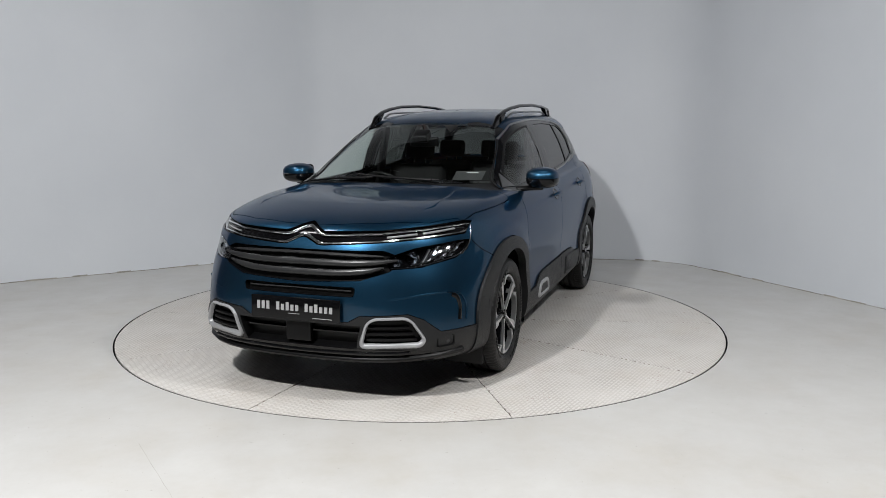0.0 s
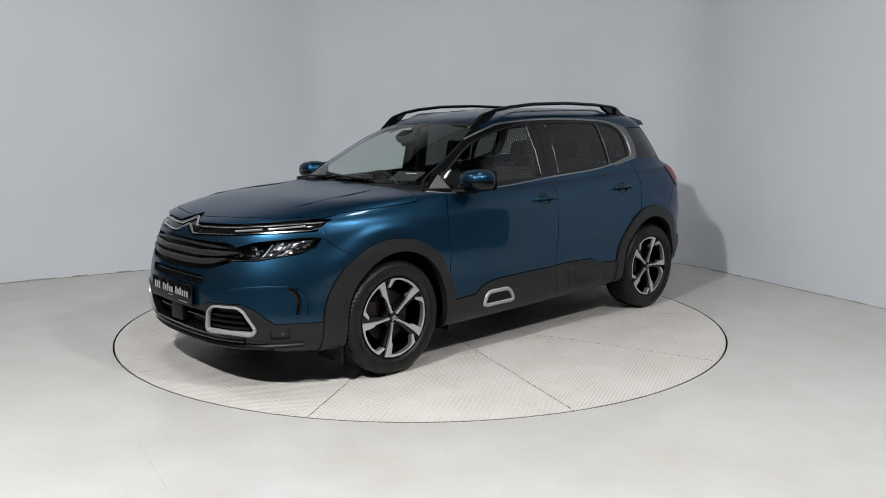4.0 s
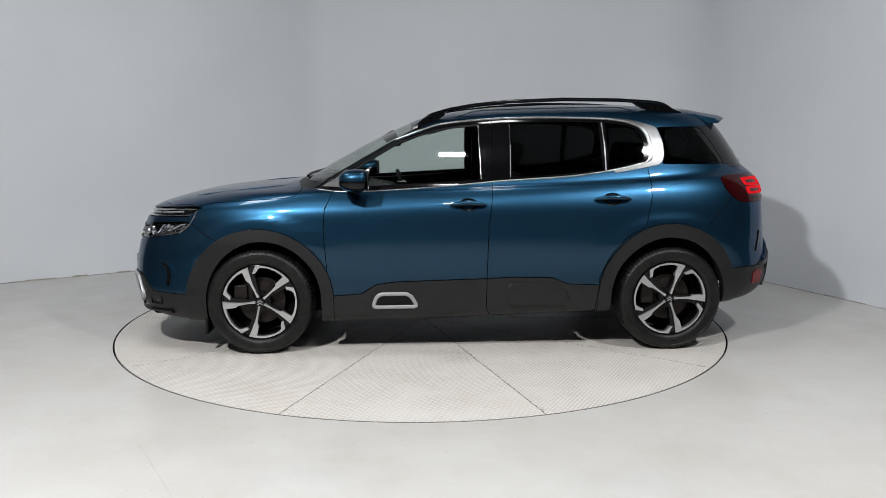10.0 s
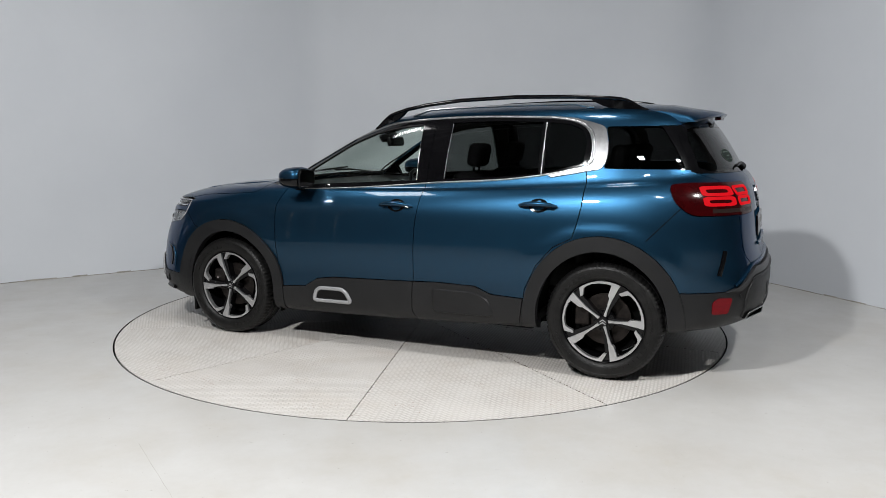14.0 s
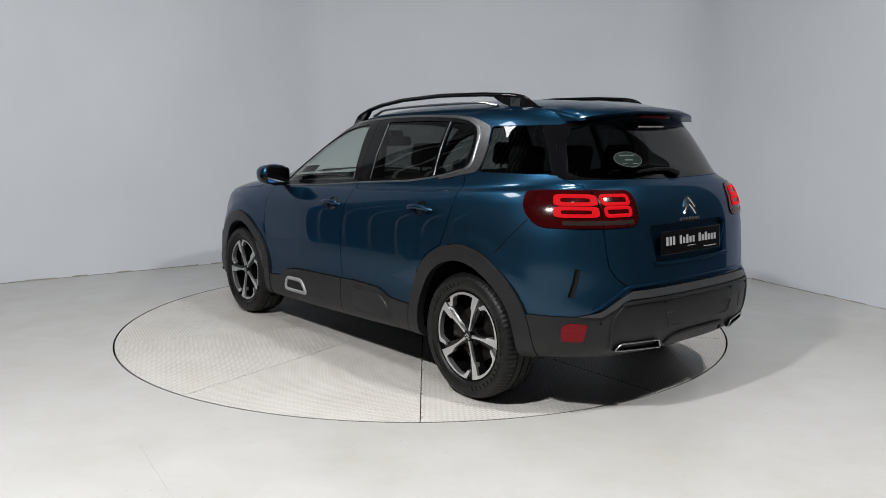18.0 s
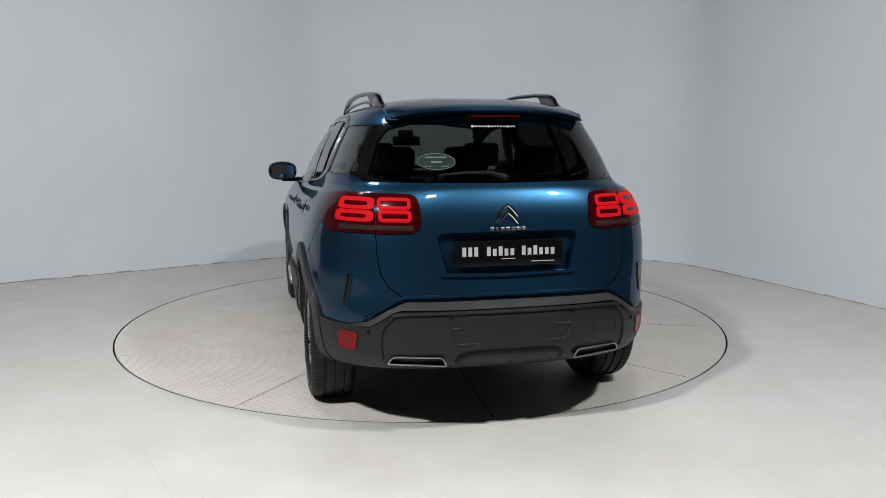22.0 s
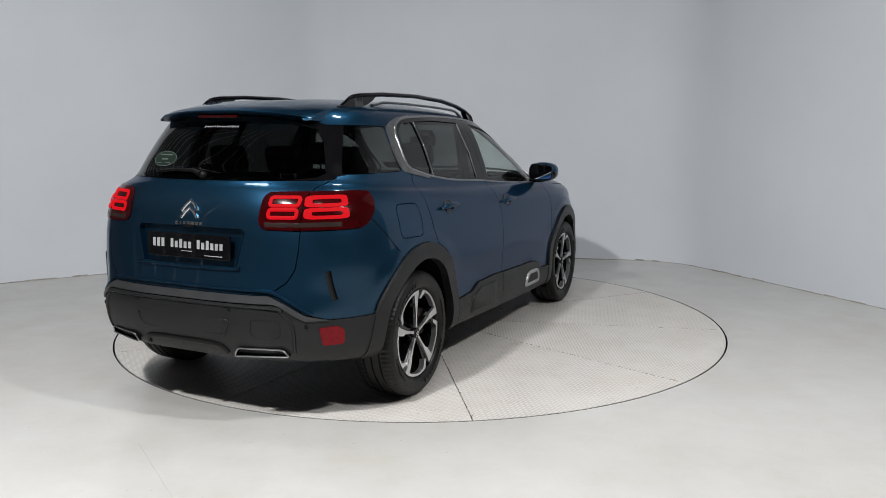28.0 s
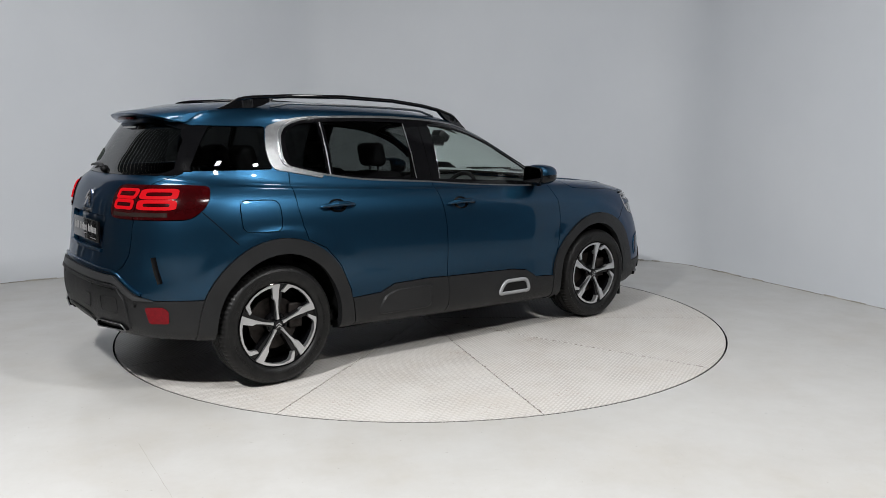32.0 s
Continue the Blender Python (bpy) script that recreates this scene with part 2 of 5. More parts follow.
# ---- the studio: floor with a round pit, walls bent at soft corners, ceiling ----
def studio():
    thick = 0.12

    def run(name, plan, material, label):
        """A wall of constant thickness along an open line; its back lies to the line's left."""
        back, n = [], len(plan)
        for i in range(n):
            a, p, b = Vector(plan[max(i - 1, 0)]), Vector(plan[i]), Vector(plan[min(i + 1, n - 1)])
            d = (b - a).normalized()
            back.append(p + Vector((-d.y, d.x)) * thick)
        bm = bmesh.new()
        rows = [[bm.verts.new((*q, z)) for q in src] for src, z in ((plan, 0.0), (plan, CEILING), (back, CEILING), (back, 0.0))]
        for a, b in ((0, 1), (1, 2), (2, 3), (3, 0)):
            for i in range(n - 1):
                bm.faces.new((rows[a][i], rows[a][i + 1], rows[b][i + 1], rows[b][i]))
        for i in (0, -1):
            bm.faces.new([r[i] for r in rows])
        tagged(part(name, bm, material, sharp=20), label, "wall", kind="structure")

    soft = rounded([(-4.65, 1.75), (-0.66, 3.45), (3.20, 2.20), (4.109, -1.60)], [0, 0.25, 0.5, 0], 10)
    run("wall_north", soft, WALL, "pale grey painted plasterboard wall with soft vertical corners")
    run("wall_east", [(4.13, -1.62), (5.6, -6.0), (3.8, -10.0)], DARKWALL, "plain dark grey wall")
    run("wall_south", [(3.8, -10.0), (-4.0, -10.0)], DARKWALL, "plain dark grey wall")
    west = Vector((-4.65, 1.75)), Vector((-6.2, -9.6))
    run("wall_west", [(-4.0, -10.0), tuple(west[1]), tuple(west[0])], DARKWALL, "dark sheet-metal wall with pale upright ribs")
    wall = bpy.data.objects["wall_west"]
    bm = bmesh.new()
    box(bm, 0.0, 0.03, -0.018, 0.018, 0.0, CEILING, None)
    rib = mesh_of("rib", bm, RIBPAINT)
    d = west[1] - west[0]
    for k in range(14):
        ob = new("rib", rib)
        ob.parent = wall
        p = west[0] + d * ((k + 0.5) / 34)
        ob.matrix_basis = pose(p.x, p.y, 0, 0, 0, math.degrees(math.atan2(d.y, d.x)) + 90)
    # a thin line of dirty sealant along the foot of the pale wall
    bm = bmesh.new()
    inner = [Vector(p) for p in soft]
    for p, q in zip(inner, inner[1:]):
        d = (q - p).normalized()
        m = Vector((d.y, -d.x))
        n = max(1, int((q - p).length / 0.14))
        for k in range(n):
            s0, s1 = p + (q - p) * (k / n), p + (q - p) * ((k + 1) / n)
            h, w = 0.004 + 0.012 * random.random() ** 2, 0.004 + 0.014 * random.random() ** 2
            lo = [bm.verts.new((*(v + m * o), z)) for v in (s0, s1) for o, z in ((0.001, 0.0005), (w, 0.0005), (0.001, h))]
            for f in ((0, 1, 4, 3), (1, 2, 5, 4), (2, 0, 3, 5), (0, 2, 1), (3, 4, 5)):
                bm.faces.new([lo[i] for i in f])
    tagged(part("baseboard", bm, GRIME), "thin dirty sealant joint between wall and floor", "joint", kind="structure")
    # a hairline crack in the paint
    bm = bmesh.new()
    line = [Vector((-1.72, -2.27)).lerp(Vector((-1.45, -2.95)), k / 12) + Vector((random.uniform(-1, 1), random.uniform(-1, 1))) * 0.002 for k in range(13)]
    for p, q in zip(line, line[1:]):
        w = Vector((q.y - p.y, p.x - q.x)).normalized() * 0.0007
        bm.faces.new([bm.verts.new((*v, 0.0006)) for v in (p - w, q - w, q + w, p + w)])
    tagged(part("floor_crack", bm, GRIME), "hairline crack in the floor paint", "crack", kind="structure")
    out = [(-6.5, 2.5), (-0.7, 4.2), (3.6, 3.2), (6.5, -6.0), (4.5, -11.0), (-5.0, -11.0)]
    bm = bmesh.new()
    slab(bm, [tuple(q) for q in out], 0.12, Matrix.Translation((0, 0, CEILING)))
    for k in range(13):
        y = 1.9 - 0.34 * k
        box(bm, -5.3, -1.2, y - 0.018, y + 0.018, CEILING - 0.03, CEILING - 0.001)
    top = part("ceiling", bm, DARKWALL)
    top.data.materials.append(RIBPAINT)
    for p in top.data.polygons:
        p.material_index = int(p.center.z < CEILING - 0.0004)
    tagged(top, "dark sheet-metal studio ceiling with pale ribs", "ceiling", kind="structure")
    # floor: a sheet from the pit's rim to beyond the walls
    bm = bmesh.new()
    sides = 160
    radii = (2.276, 2.5, 3.5, 6.0, 14.0)
    rings = []
    for r in radii:
        rings.append([bm.verts.new((r * math.cos(k * math.tau / sides), r * math.sin(k * math.tau / sides), 0)) for k in range(sides)])
    rim = [bm.verts.new((2.276 * math.cos(k * math.tau / sides), 2.276 * math.sin(k * math.tau / sides), -0.3)) for k in range(sides)]
    rings.insert(0, rim)
    for q, w in zip(rings, rings[1:]):
        for k in range(sides):
            bm.faces.new((q[k], q[(k + 1) % sides], w[(k + 1) % sides], w[k]))
    bm.faces.new(rim)
    tagged(part("floor", bm, FLOOR), "pale glossy epoxy-painted concrete floor with faint stains", "floor", kind="structure")


studio()


def flood_lamp(x, y, half, watts, aim):
    """A square lamp in a shallow housing, on a rod from the ceiling."""
    top = new("flood_lamp")
    top.matrix_basis = look((x, y, LAMPS), aim)
    tagged(top, "square white flood lamp on a ceiling rod, switched on", "lamp", "studio flood lamps")
    bm = bmesh.new()
    for a, b, c, d in ((-half - .02, half + .02, half, half + .02), (-half - .02, half + .02, -half - .02, -half), (half, half + .02, -half, half), (-half - .02, -half, -half, half)):
        box(bm, a, b, c, d, -0.012, 0.05)
    box(bm, -half - .02, half + .02, -half - .02, half + .02, 0.05, 0.06)
    part("housing", bm, BLACK, top, "black lamp housing")
    bm = bmesh.new()
    box(bm, -half, half, -half, half, 0.004, 0.012)
    part("diffuser", bm, DIFFUSER, top)
    bm = bmesh.new()
    up = top.matrix_basis.to_3x3().inverted() @ Vector((0, 0, 1))
    tube(bm, [Vector((0, 0, 0.055)), Vector((0, 0, 0.055)) + up * (CEILING - LAMPS - 0.06)], 0.012, 8, up=(0.3, 0.9, 0.1))
    part("rod", bm, BLACK, top)
    lamp = bpy.data.lights.new("flood_light", "AREA")
    lamp.shape, lamp.size, lamp.energy = "SQUARE", 2 * half, watts
    lamp.color = (1.0, 1.0, 1.0)
    ob = new("flood_light", lamp)
    ob.matrix_basis = top.matrix_basis @ Matrix.Translation((0, 0, -0.004))


DIFFUSER = glowing("lit_diffuser", (1.0, 1.0, 1.0), 6.0, (0.8, 0.8, 0.8))
for row in FLOODS:
    flood_lamp(*row)


# ---- the turntable: ten sectors of chequer plate on a drum ----
def turntable():
    top = new("turntable")
    tagged(top, "flush round turntable of white chequer plate in ten sectors", "turntable")
    bm = bmesh.new()
    lathe(bm, [(2.255, -0.2), (2.255, -0.012), (0.02, -0.012)], 128, "z")
    part("drum", bm, SEAM, top)
    # added black liner: stands in for the shade deep in the gap
    bm = bmesh.new()
    lathe(bm, [(2.2755, -0.29), (2.2755, -0.0005), (2.2700, -0.0005), (2.2700, -0.29)], 160, "z")
    tagged(part("gap_shade_ring", bm, VOID), "black liner added for the shade in the turntable gap", "ring", kind="structure")
    gap, outer, first = 0.0026, 2.2635, 33.4
    shared = None
    for k in range(10):
        if shared is None:
            bm = bmesh.new()
            a = [i * 36 / 18 for i in range(19)]
            off = Vector((math.cos(radians(18)), math.sin(radians(18)))) * gap / math.sin(radians(18))
            rim = [(outer * math.cos(radians(q)), outer * math.sin(radians(q))) for q in a]
            rim[0], rim[-1] = (outer, gap), (outer * math.cos(radians(36)) + gap * math.sin(radians(36)), outer * math.sin(radians(36)) - gap * math.cos(radians(36)))
            slab(bm, [tuple(off), *rim], 0.012, Matrix.Translation((0, 0, -0.0121)))
            ob = part("plate", bm, TREAD, top)
            shared = ob.data
        else:
            ob = new("plate", shared)
            ob.parent = top
        ob.matrix_basis = pose(0, 0, 0, 0, 0, first + 36 * k)
    return top


table = turntable()


# ---- the car: a skin of smooth loops round it, cut into panels ----
# each loop: nose x, tail x, half width, nose and tail squareness, lengths of nose and tail curves, heights at nose, middle, tail
LOOPS = [
    (2.10, -2.04, 0.80, 3.2, 3.2, 1.20, 0.80, 0.21, 0.23, 0.335),
    (2.25, -2.15, 0.888, 3.3, 2.9, 1.20, 0.85, 0.245, 0.27, 0.352),
    (2.32, -2.215, 0.912, 3.3, 2.95, 1.20, 0.90, 0.36, 0.38, 0.430),
    (2.335, -2.23, 0.911, 3.2, 3.0, 1.25, 0.90, 0.52, 0.54, 0.57),
    (2.325, -2.20, 0.923, 3.0, 3.15, 1.30, 0.92, 0.66, 0.70, 0.68),
    (2.29, -2.165, 0.919, 2.9, 3.6, 1.36, 0.95, 0.79, 0.84, 0.82),
    (2.245, -2.15, 0.906, 3.0, 3.7, 1.40, 0.95, 0.890, 0.955, 0.96),
    (2.15, -2.125, 0.878, 3.2, 3.7, 1.40, 0.95, 0.965, 1.025, 1.09),
    (1.80, -2.085, 0.840, 3.0, 3.5, 1.10, 0.95, 1.050, 1.078, 1.18),
    (1.19, -2.035, 0.800, 2.8, 3.3, 0.62, 0.95, 1.112, 1.117, 1.235),
    (0.92, -1.97, 0.757, 2.7, 3.2, 0.60, 0.90, 1.245, 1.255, 1.345),
    (0.66, -1.90, 0.696, 2.7, 3.2, 0.58, 0.85, 1.385, 1.405, 1.455),
    (0.42, -1.83, 0.614, 2.8, 3.2, 0.60, 0.70, 1.500, 1.540, 1.540),
    (0.27, -1.79, 0.495, 2.8, 3.2, 0.60, 0.70, 1.560, 1.602, 1.590),
    (0.02, -1.60, 0.250, 2.8, 3.2, 0.50, 0.60, 1.608, 1.640, 1.628),
    (-0.20, -1.40, 0.020, 2.8, 3.2, 0.40, 0.40, 1.624, 1.646, 1.638),
]
NV = 6


def loop_point(p, u):
    xf, xr, w, nf, nr, bf, br, zf, zm, zr = p
    if u < 0.4:
        a = u / 0.4 * math.pi / 2
        x, y = xf - bf + bf * max(0.0, math.cos(a)) ** (2 / nf), w * math.sin(a) ** (2 / nf)
    elif u <= 0.64:
        x, y = (xf - bf) + (xr + br - xf + bf) * (u - 0.4) / 0.24, w
    else:
        a = (1 - u) / 0.36 * math.pi / 2
        x, y = xr + br - br * max(0.0, math.cos(a)) ** (2 / nr), w * math.sin(a) ** (2 / nr)
    xm = (xf + xr) / 2 * 0.6
    z = zf * (x - xm) * (x - xr) / ((xf - xm) * (xf - xr)) + zm * (x - xf) * (x - xr) / ((xm - xf) * (xm - xr)) + zr * (x - xf) * (x - xm) / ((xr - xf) * (xr - xm))
    return Vector((x, y, z))


def spline(a, b, c, d, f):
    return b + 0.5 * f * (c - a + f * (2 * a - 5 * b + 4 * c - d + f * (3 * (b - c) + d - a)))


def ease(f):
    f = max(0.0, min(1.0, f))
    return f * f * (3 - 2 * f)


def pressed(p):
    """Pressings of the flanks: flares round the arches."""
    out = 0.0
    if p.y > 0.5 and p.z < 1.1:
        for cx, r in ((1.365, 0.575), (-1.35, 0.575)):
            d = math.hypot(p.x - cx, p.z - 0.36)
            out += 0.009 * ease((r - d) / 0.035) * ease((1.0 - p.z) / 0.1) * ease((p.z - 0.58) / 0.18)
    return Vector((p.x, p.y + out, p.z))


def skin():
    """The whole outer skin as one grid, both sides."""
    us = [0.4 * (i / 40) for i in range(40)] + [0.4 + 0.24 * i / 40 for i in range(40)] + [0.64 + 0.36 * i / 36 for i in range(37)]
    rows = []
    ctrl = [[loop_point(p, u) for u in us] for p in LOOPS]
    n = len(ctrl)
    for k in range(n - 1):
        for s in range(NV):
            f = s / NV
            rows.append([spline(ctrl[max(k - 1, 0)][i], ctrl[k][i], ctrl[k + 1][i], ctrl[min(k + 2, n - 1)][i], f) for i in range(len(us))])
    rows.append(ctrl[-1])
    rows = [[pressed(p) for p in r] for r in rows]
    bm = bmesh.new()
    grid = []
    for r in rows:
        left = [bm.verts.new(p) for p in r]
        right = [bm.verts.new((p.x, -p.y, p.z)) for p in r[1:-1]]
        grid.append(left + right[::-1])
    for q, w in zip(grid, grid[1:]):
        m = len(q)
        for i in range(m):
            j = (i + 1) % m
            bm.faces.new((q[i], q[j], w[j], w[i]))
    bmesh.ops.contextual_create(bm, geom=grid[-1])
    bmesh.ops.recalc_face_normals(bm, faces=bm.faces[:])
    return bm


from mathutils.bvhtree import BVHTree

SKIN = skin()
TREE = BVHTree.FromBMesh(SKIN)
ZONE = SKIN.faces.layers.int.new("zone")
for f in SKIN.faces:
    f.normal_update()
AX = {"x": (1, 2), "y": (0, 2), "z": (0, 1)}


def onto(axis, sign, a, b, lift=0.0):
    """The point of the skin met from outside along an axis, lifted off it."""
    i, j = AX[axis]
    k = "xyz".index(axis)
    o, d = Vector((0, 0, 0)), Vector((0, 0, 0))
    o[i], o[j], o[k], d[k] = a, b, 4.0 * sign, -sign
    p, n, _, _ = TREE.ray_cast(o, d)
    if p is None:
        p, n, _, _ = TREE.find_nearest(Vector((o[0], o[1], o[2])) - Vector(d) * -3.2)
    if n.dot(d) > 0:
        n = -n
    return p + n * lift


def within(poly, a, b):
    hit = False
    for i in range(len(poly)):
        (x0, y0), (x1, y1) = poly[i - 1], poly[i]
        if (y0 > b) != (y1 > b) and a < (x1 - x0) * (b - y0) / (y1 - y0) + x0:
            hit = not hit
    return hit


def carve(zone, poly, axis, test, only=None):
    """Cuts the skin along an outline seen down an axis, and gives the faces inside it to a zone."""
    i, j = AX[axis]
    a0, a1 = min(p[0] for p in poly) - 0.01, max(p[0] for p in poly) + 0.01
    b0, b1 = min(p[1] for p in poly) - 0.01, max(p[1] for p in poly) + 0.01

    def near(f):
        if not test(f.calc_center_median()):
            return False
        p, q = [v.co[i] for v in f.verts], [v.co[j] for v in f.verts]
        return max(p) > a0 and min(p) < a1 and max(q) > b0 and min(q) < b1

    mine = dict.fromkeys(f for f in SKIN.faces if near(f))
    for k in range(len(poly)):
        p, q = poly[k - 1], poly[k]
        n2 = Vector((q[1] - p[1], p[0] - q[0]))
        if n2.length < 1e-6:
            continue
        n2.normalize()
        u0, u1, w0, w1 = min(p[0], q[0]) - 0.004, max(p[0], q[0]) + 0.004, min(p[1], q[1]) - 0.004, max(p[1], q[1]) + 0.004
        faces = []
        for f in mine:
            c = [v.co for v in f.verts]
            s = [(v[i] - p[0]) * n2.x + (v[j] - p[1]) * n2.y for v in c]
            if min(s) < 0 < max(s) and max(v[i] for v in c) > u0 and min(v[i] for v in c) < u1 and max(v[j] for v in c) > w0 and min(v[j] for v in c) < w1:
                faces.append(f)
        if not faces:
            continue
        co, no = Vector((0, 0, 0)), Vector((0, 0, 0))
        co[i], co[j], no[i], no[j] = p[0], p[1], n2.x, n2.y
        geom = list({v for f in faces for v in f.verts}) + list({e for f in faces for e in f.edges}) + faces
        cut = bmesh.ops.bisect_plane(SKIN, geom=geom, dist=0.0003, plane_co=co, plane_no=no)
        mine.update(dict.fromkeys(g for g in cut["geom"] if isinstance(g, bmesh.types.BMFace)))
        for g in cut["geom_cut"]:
            if isinstance(g, bmesh.types.BMVert):
                mine.update(dict.fromkeys(f for f in g.link_faces if near(f)))
    for f in mine:
        c = f.calc_center_median()
        if test(c) and within(poly, c[i], c[j]) and (only is None or f[ZONE] in only):
            f[ZONE] = zone


def both(zl, zr, poly, axis, test, only=None):
    """The same cut on the left and, mirrored, on the right."""
    if axis == "y":
        carve(zl, poly, "y", lambda c: c.y > 0 and test(c), only)
        carve(zr, poly, "y", lambda c: c.y < 0 and test(c), only)
    else:
        i = 0 if axis == "x" else 1
        carve(zl, poly, axis, lambda c: c.y > 0 and test(c), only)
        carve(zr, [(-a, b) if i == 0 else (a, -b) for a, b in poly], axis, lambda c: c.y < 0 and test(c), only)


def panel(zone, lift=0.0, gap=0.0026, depth=0.014):
    """A zone of the skin as a panel of its own: lifted, drawn back from the joint, with its edge folded in."""
    bm, made = bmesh.new(), {}
    for f in BY_ZONE.get(zone, ()):
        vs = []
        for v in f.verts:
            if v not in made:
                made[v] = bm.verts.new(v.co + v.normal * lift)
                made[v].normal = v.normal
            vs.append(made[v])
        try:
            bm.faces.new(vs)
        except ValueError:
            pass
    normal = {w: v.normal.copy() for v, w in made.items()}
    rim = [e for e in bm.edges if len(e.link_faces) == 1]
    pull = {}
    for e in rim:
        c = e.link_faces[0].calc_center_median()
        d = (e.verts[1].co - e.verts[0].co).normalized()
        w = c - e.verts[0].co
        w -= d * w.dot(d)
        if w.length > 1e-9:
            for v in e.verts:
                pull[v] = pull.get(v, Vector((0, 0, 0))) + w.normalized()
    for v, w in pull.items():
        if w.length > 1e-6:
            v.co += w.normalized() * gap
    if depth:
        low = {v: bm.verts.new(v.co - normal[v] * depth) for v in {v for e in rim for v in e.verts}}
        for e in rim:
            a, b = e.verts
            try:
                bm.faces.new((a, b, low[b], low[a]))
            except ValueError:
                pass
    return bm


def arch(cx, cz, rx, rz, low, steps=26):
    """A wheel-arch outline: half an ellipse on straight legs."""
    pts = [(cx + rx * math.cos(math.pi * k / steps), cz + rz * math.sin(math.pi * k / steps)) for k in range(steps + 1)]
    return [(cx + rx, low), *pts, (cx - rx, low)]


def flip(pts):
    return [(-a, b) for a, b in pts[::-1] if a > 1e-6]


# outlines, in metres forward (or to the side) and up
A_SEAM = [(0.88, 1.07), (0.93, 0.96), (0.94, 0.83), (0.93, 0.70), (0.92, 0.55), (0.88, 0.36), (0.81, 0.255)]
B_SEAM = [(-0.15, 0.255), (-0.125, 0.31), (-0.13, 0.50), (-0.14, 0.84), (-0.17, 1.07), (-0.18, 1.545)]
ROOF_F = [(0.13, 1.515), (0.28, 1.47), (0.47, 1.40), (0.65, 1.295), (0.84, 1.185), (0.97, 1.092)]
ROOF_R = [(-0.52, 1.553), (-0.90, 1.547), (-1.09, 1.53), (-1.21, 1.492), (-1.25, 1.42), (-1.255, 1.30), (-1.215, 1.235)]
C_SEAM = [(-1.225, 1.16), (-1.22, 1.03), (-1.20, 0.93), (-1.175, 0.84)]
FRONT_DOOR = A_SEAM + B_SEAM + ROOF_F
REAR_DOOR = B_SEAM[::-1][:1] + ROOF_R + C_SEAM + [(-1.06, 0.78), (-0.955, 0.66), (-0.885, 0.51), (-0.87, 0.40), (-0.85, 0.255)] + B_SEAM[:-1]
FRONT_GLASS = [(0.80, 1.098), (0.79, 1.19), (0.65, 1.272), (0.47, 1.378), (0.28, 1.450), (0.09, 1.492), (-0.085, 1.508), (-0.095, 1.148)]
REAR_GLASS = [(-0.295, 1.160), (-0.30, 1.517), (-0.60, 1.527), (-0.905, 1.520), (-0.915, 1.208), (-0.66, 1.183)]
VENT_GLASS = rounded([(-0.95, 1.517), (-1.09, 1.505), (-1.175, 1.468), (-1.20, 1.40), (-1.19, 1.272), (-1.08, 1.245), (-0.957, 1.213)], [0.01, 0.05, 0.05, 0.05, 0.02, 0.05, 0.01], 3)
QUARTER = rounded([(-1.305, 1.490), (-1.62, 1.494), (-1.71, 1.365), (-1.775, 1.246), (-1.315, 1.246), (-1.338, 1.36)], [0.02, 0.02, 0.05, 0.02, 0.02, 0.06], 3)
C_PILLAR = rounded([(-0.93, 1.557), (-1.116, 1.541), (-1.226, 1.514), (-1.302, 1.490), (-1.336, 1.37), (-1.327, 1.28), (-1.30, 1.241), (-1.222, 1.227), (-1.0, 1.186), (-0.98, 1.203), (-1.094, 1.230), (-1.212, 1.262), (-1.232, 1.30), (-1.236, 1.36), (-1.222, 1.43), (-1.185, 1.486), (-1.09, 1.524), (-0.93, 1.543)], [0, 0.05, 0.05, 0.03, 0.06, 0.03, 0.02, 0.05, 0, 0, 0.05, 0.02, 0.02, 0.04, 0.04, 0.04, 0.04, 0], 3)
SILL = [(0.93, 0.39), (0.70, 0.405), (0.60, 0.465), (0.47, 0.483), (-0.13, 0.50), (-0.28, 0.508), (-0.56, 0.503), (-0.67, 0.46), (-0.90, 0.45), (-0.90, 0.1), (0.93, 0.1)]
ARCH_F_OUT, ARCH_F_IN = arch(1.365, 0.36, 0.485, 0.475, 0.1), arch(1.335, 0.36, 0.375, 0.395, 0.05)
ARCH_R_OUT, ARCH_R_IN = arch(-1.35, 0.36, 0.475, 0.50, 0.1), arch(-1.345, 0.36, 0.385, 0.41, 0.05)
HALF_HOOD = [(1.155, 0.0), (1.15, 0.40), (1.10, 0.70), (1.13, 0.735), (1.30, 0.752), (1.60, 0.752), (1.80, 0.735), (1.98, 0.63), (2.10, 0.40), (2.155, 0.16), (2.165, 0.0)]
HALF_SHIELD = [(0.0, 1.128), (0.40, 1.128), (0.665, 1.125), (0.672, 1.14), (0.615, 1.27), (0.555, 1.40), (0.50, 1.492), (0.25, 1.518), (0.0, 1.522)]
HALF_GATE = [(0.0, 0.70), (0.52, 0.70), (0.575, 0.74), (0.61, 0.80), (0.625, 0.90), (0.632, 1.19), (0.668, 1.235), (0.60, 1.41), (0.545, 1.495), (0.42, 1.535), (0.0, 1.545)]
HALF_BACKLIGHT = [(0.0, 1.218), (0.45, 1.222), (0.60, 1.235), (0.628, 1.255), (0.57, 1.41), (0.52, 1.475), (0.40, 1.506), (0.0, 1.516)]
RECESS = [(0.30, 0.795), (0.345, 0.97), (0.33, 0.988), (-0.33, 0.988), (-0.345, 0.97), (-0.30, 0.795)]
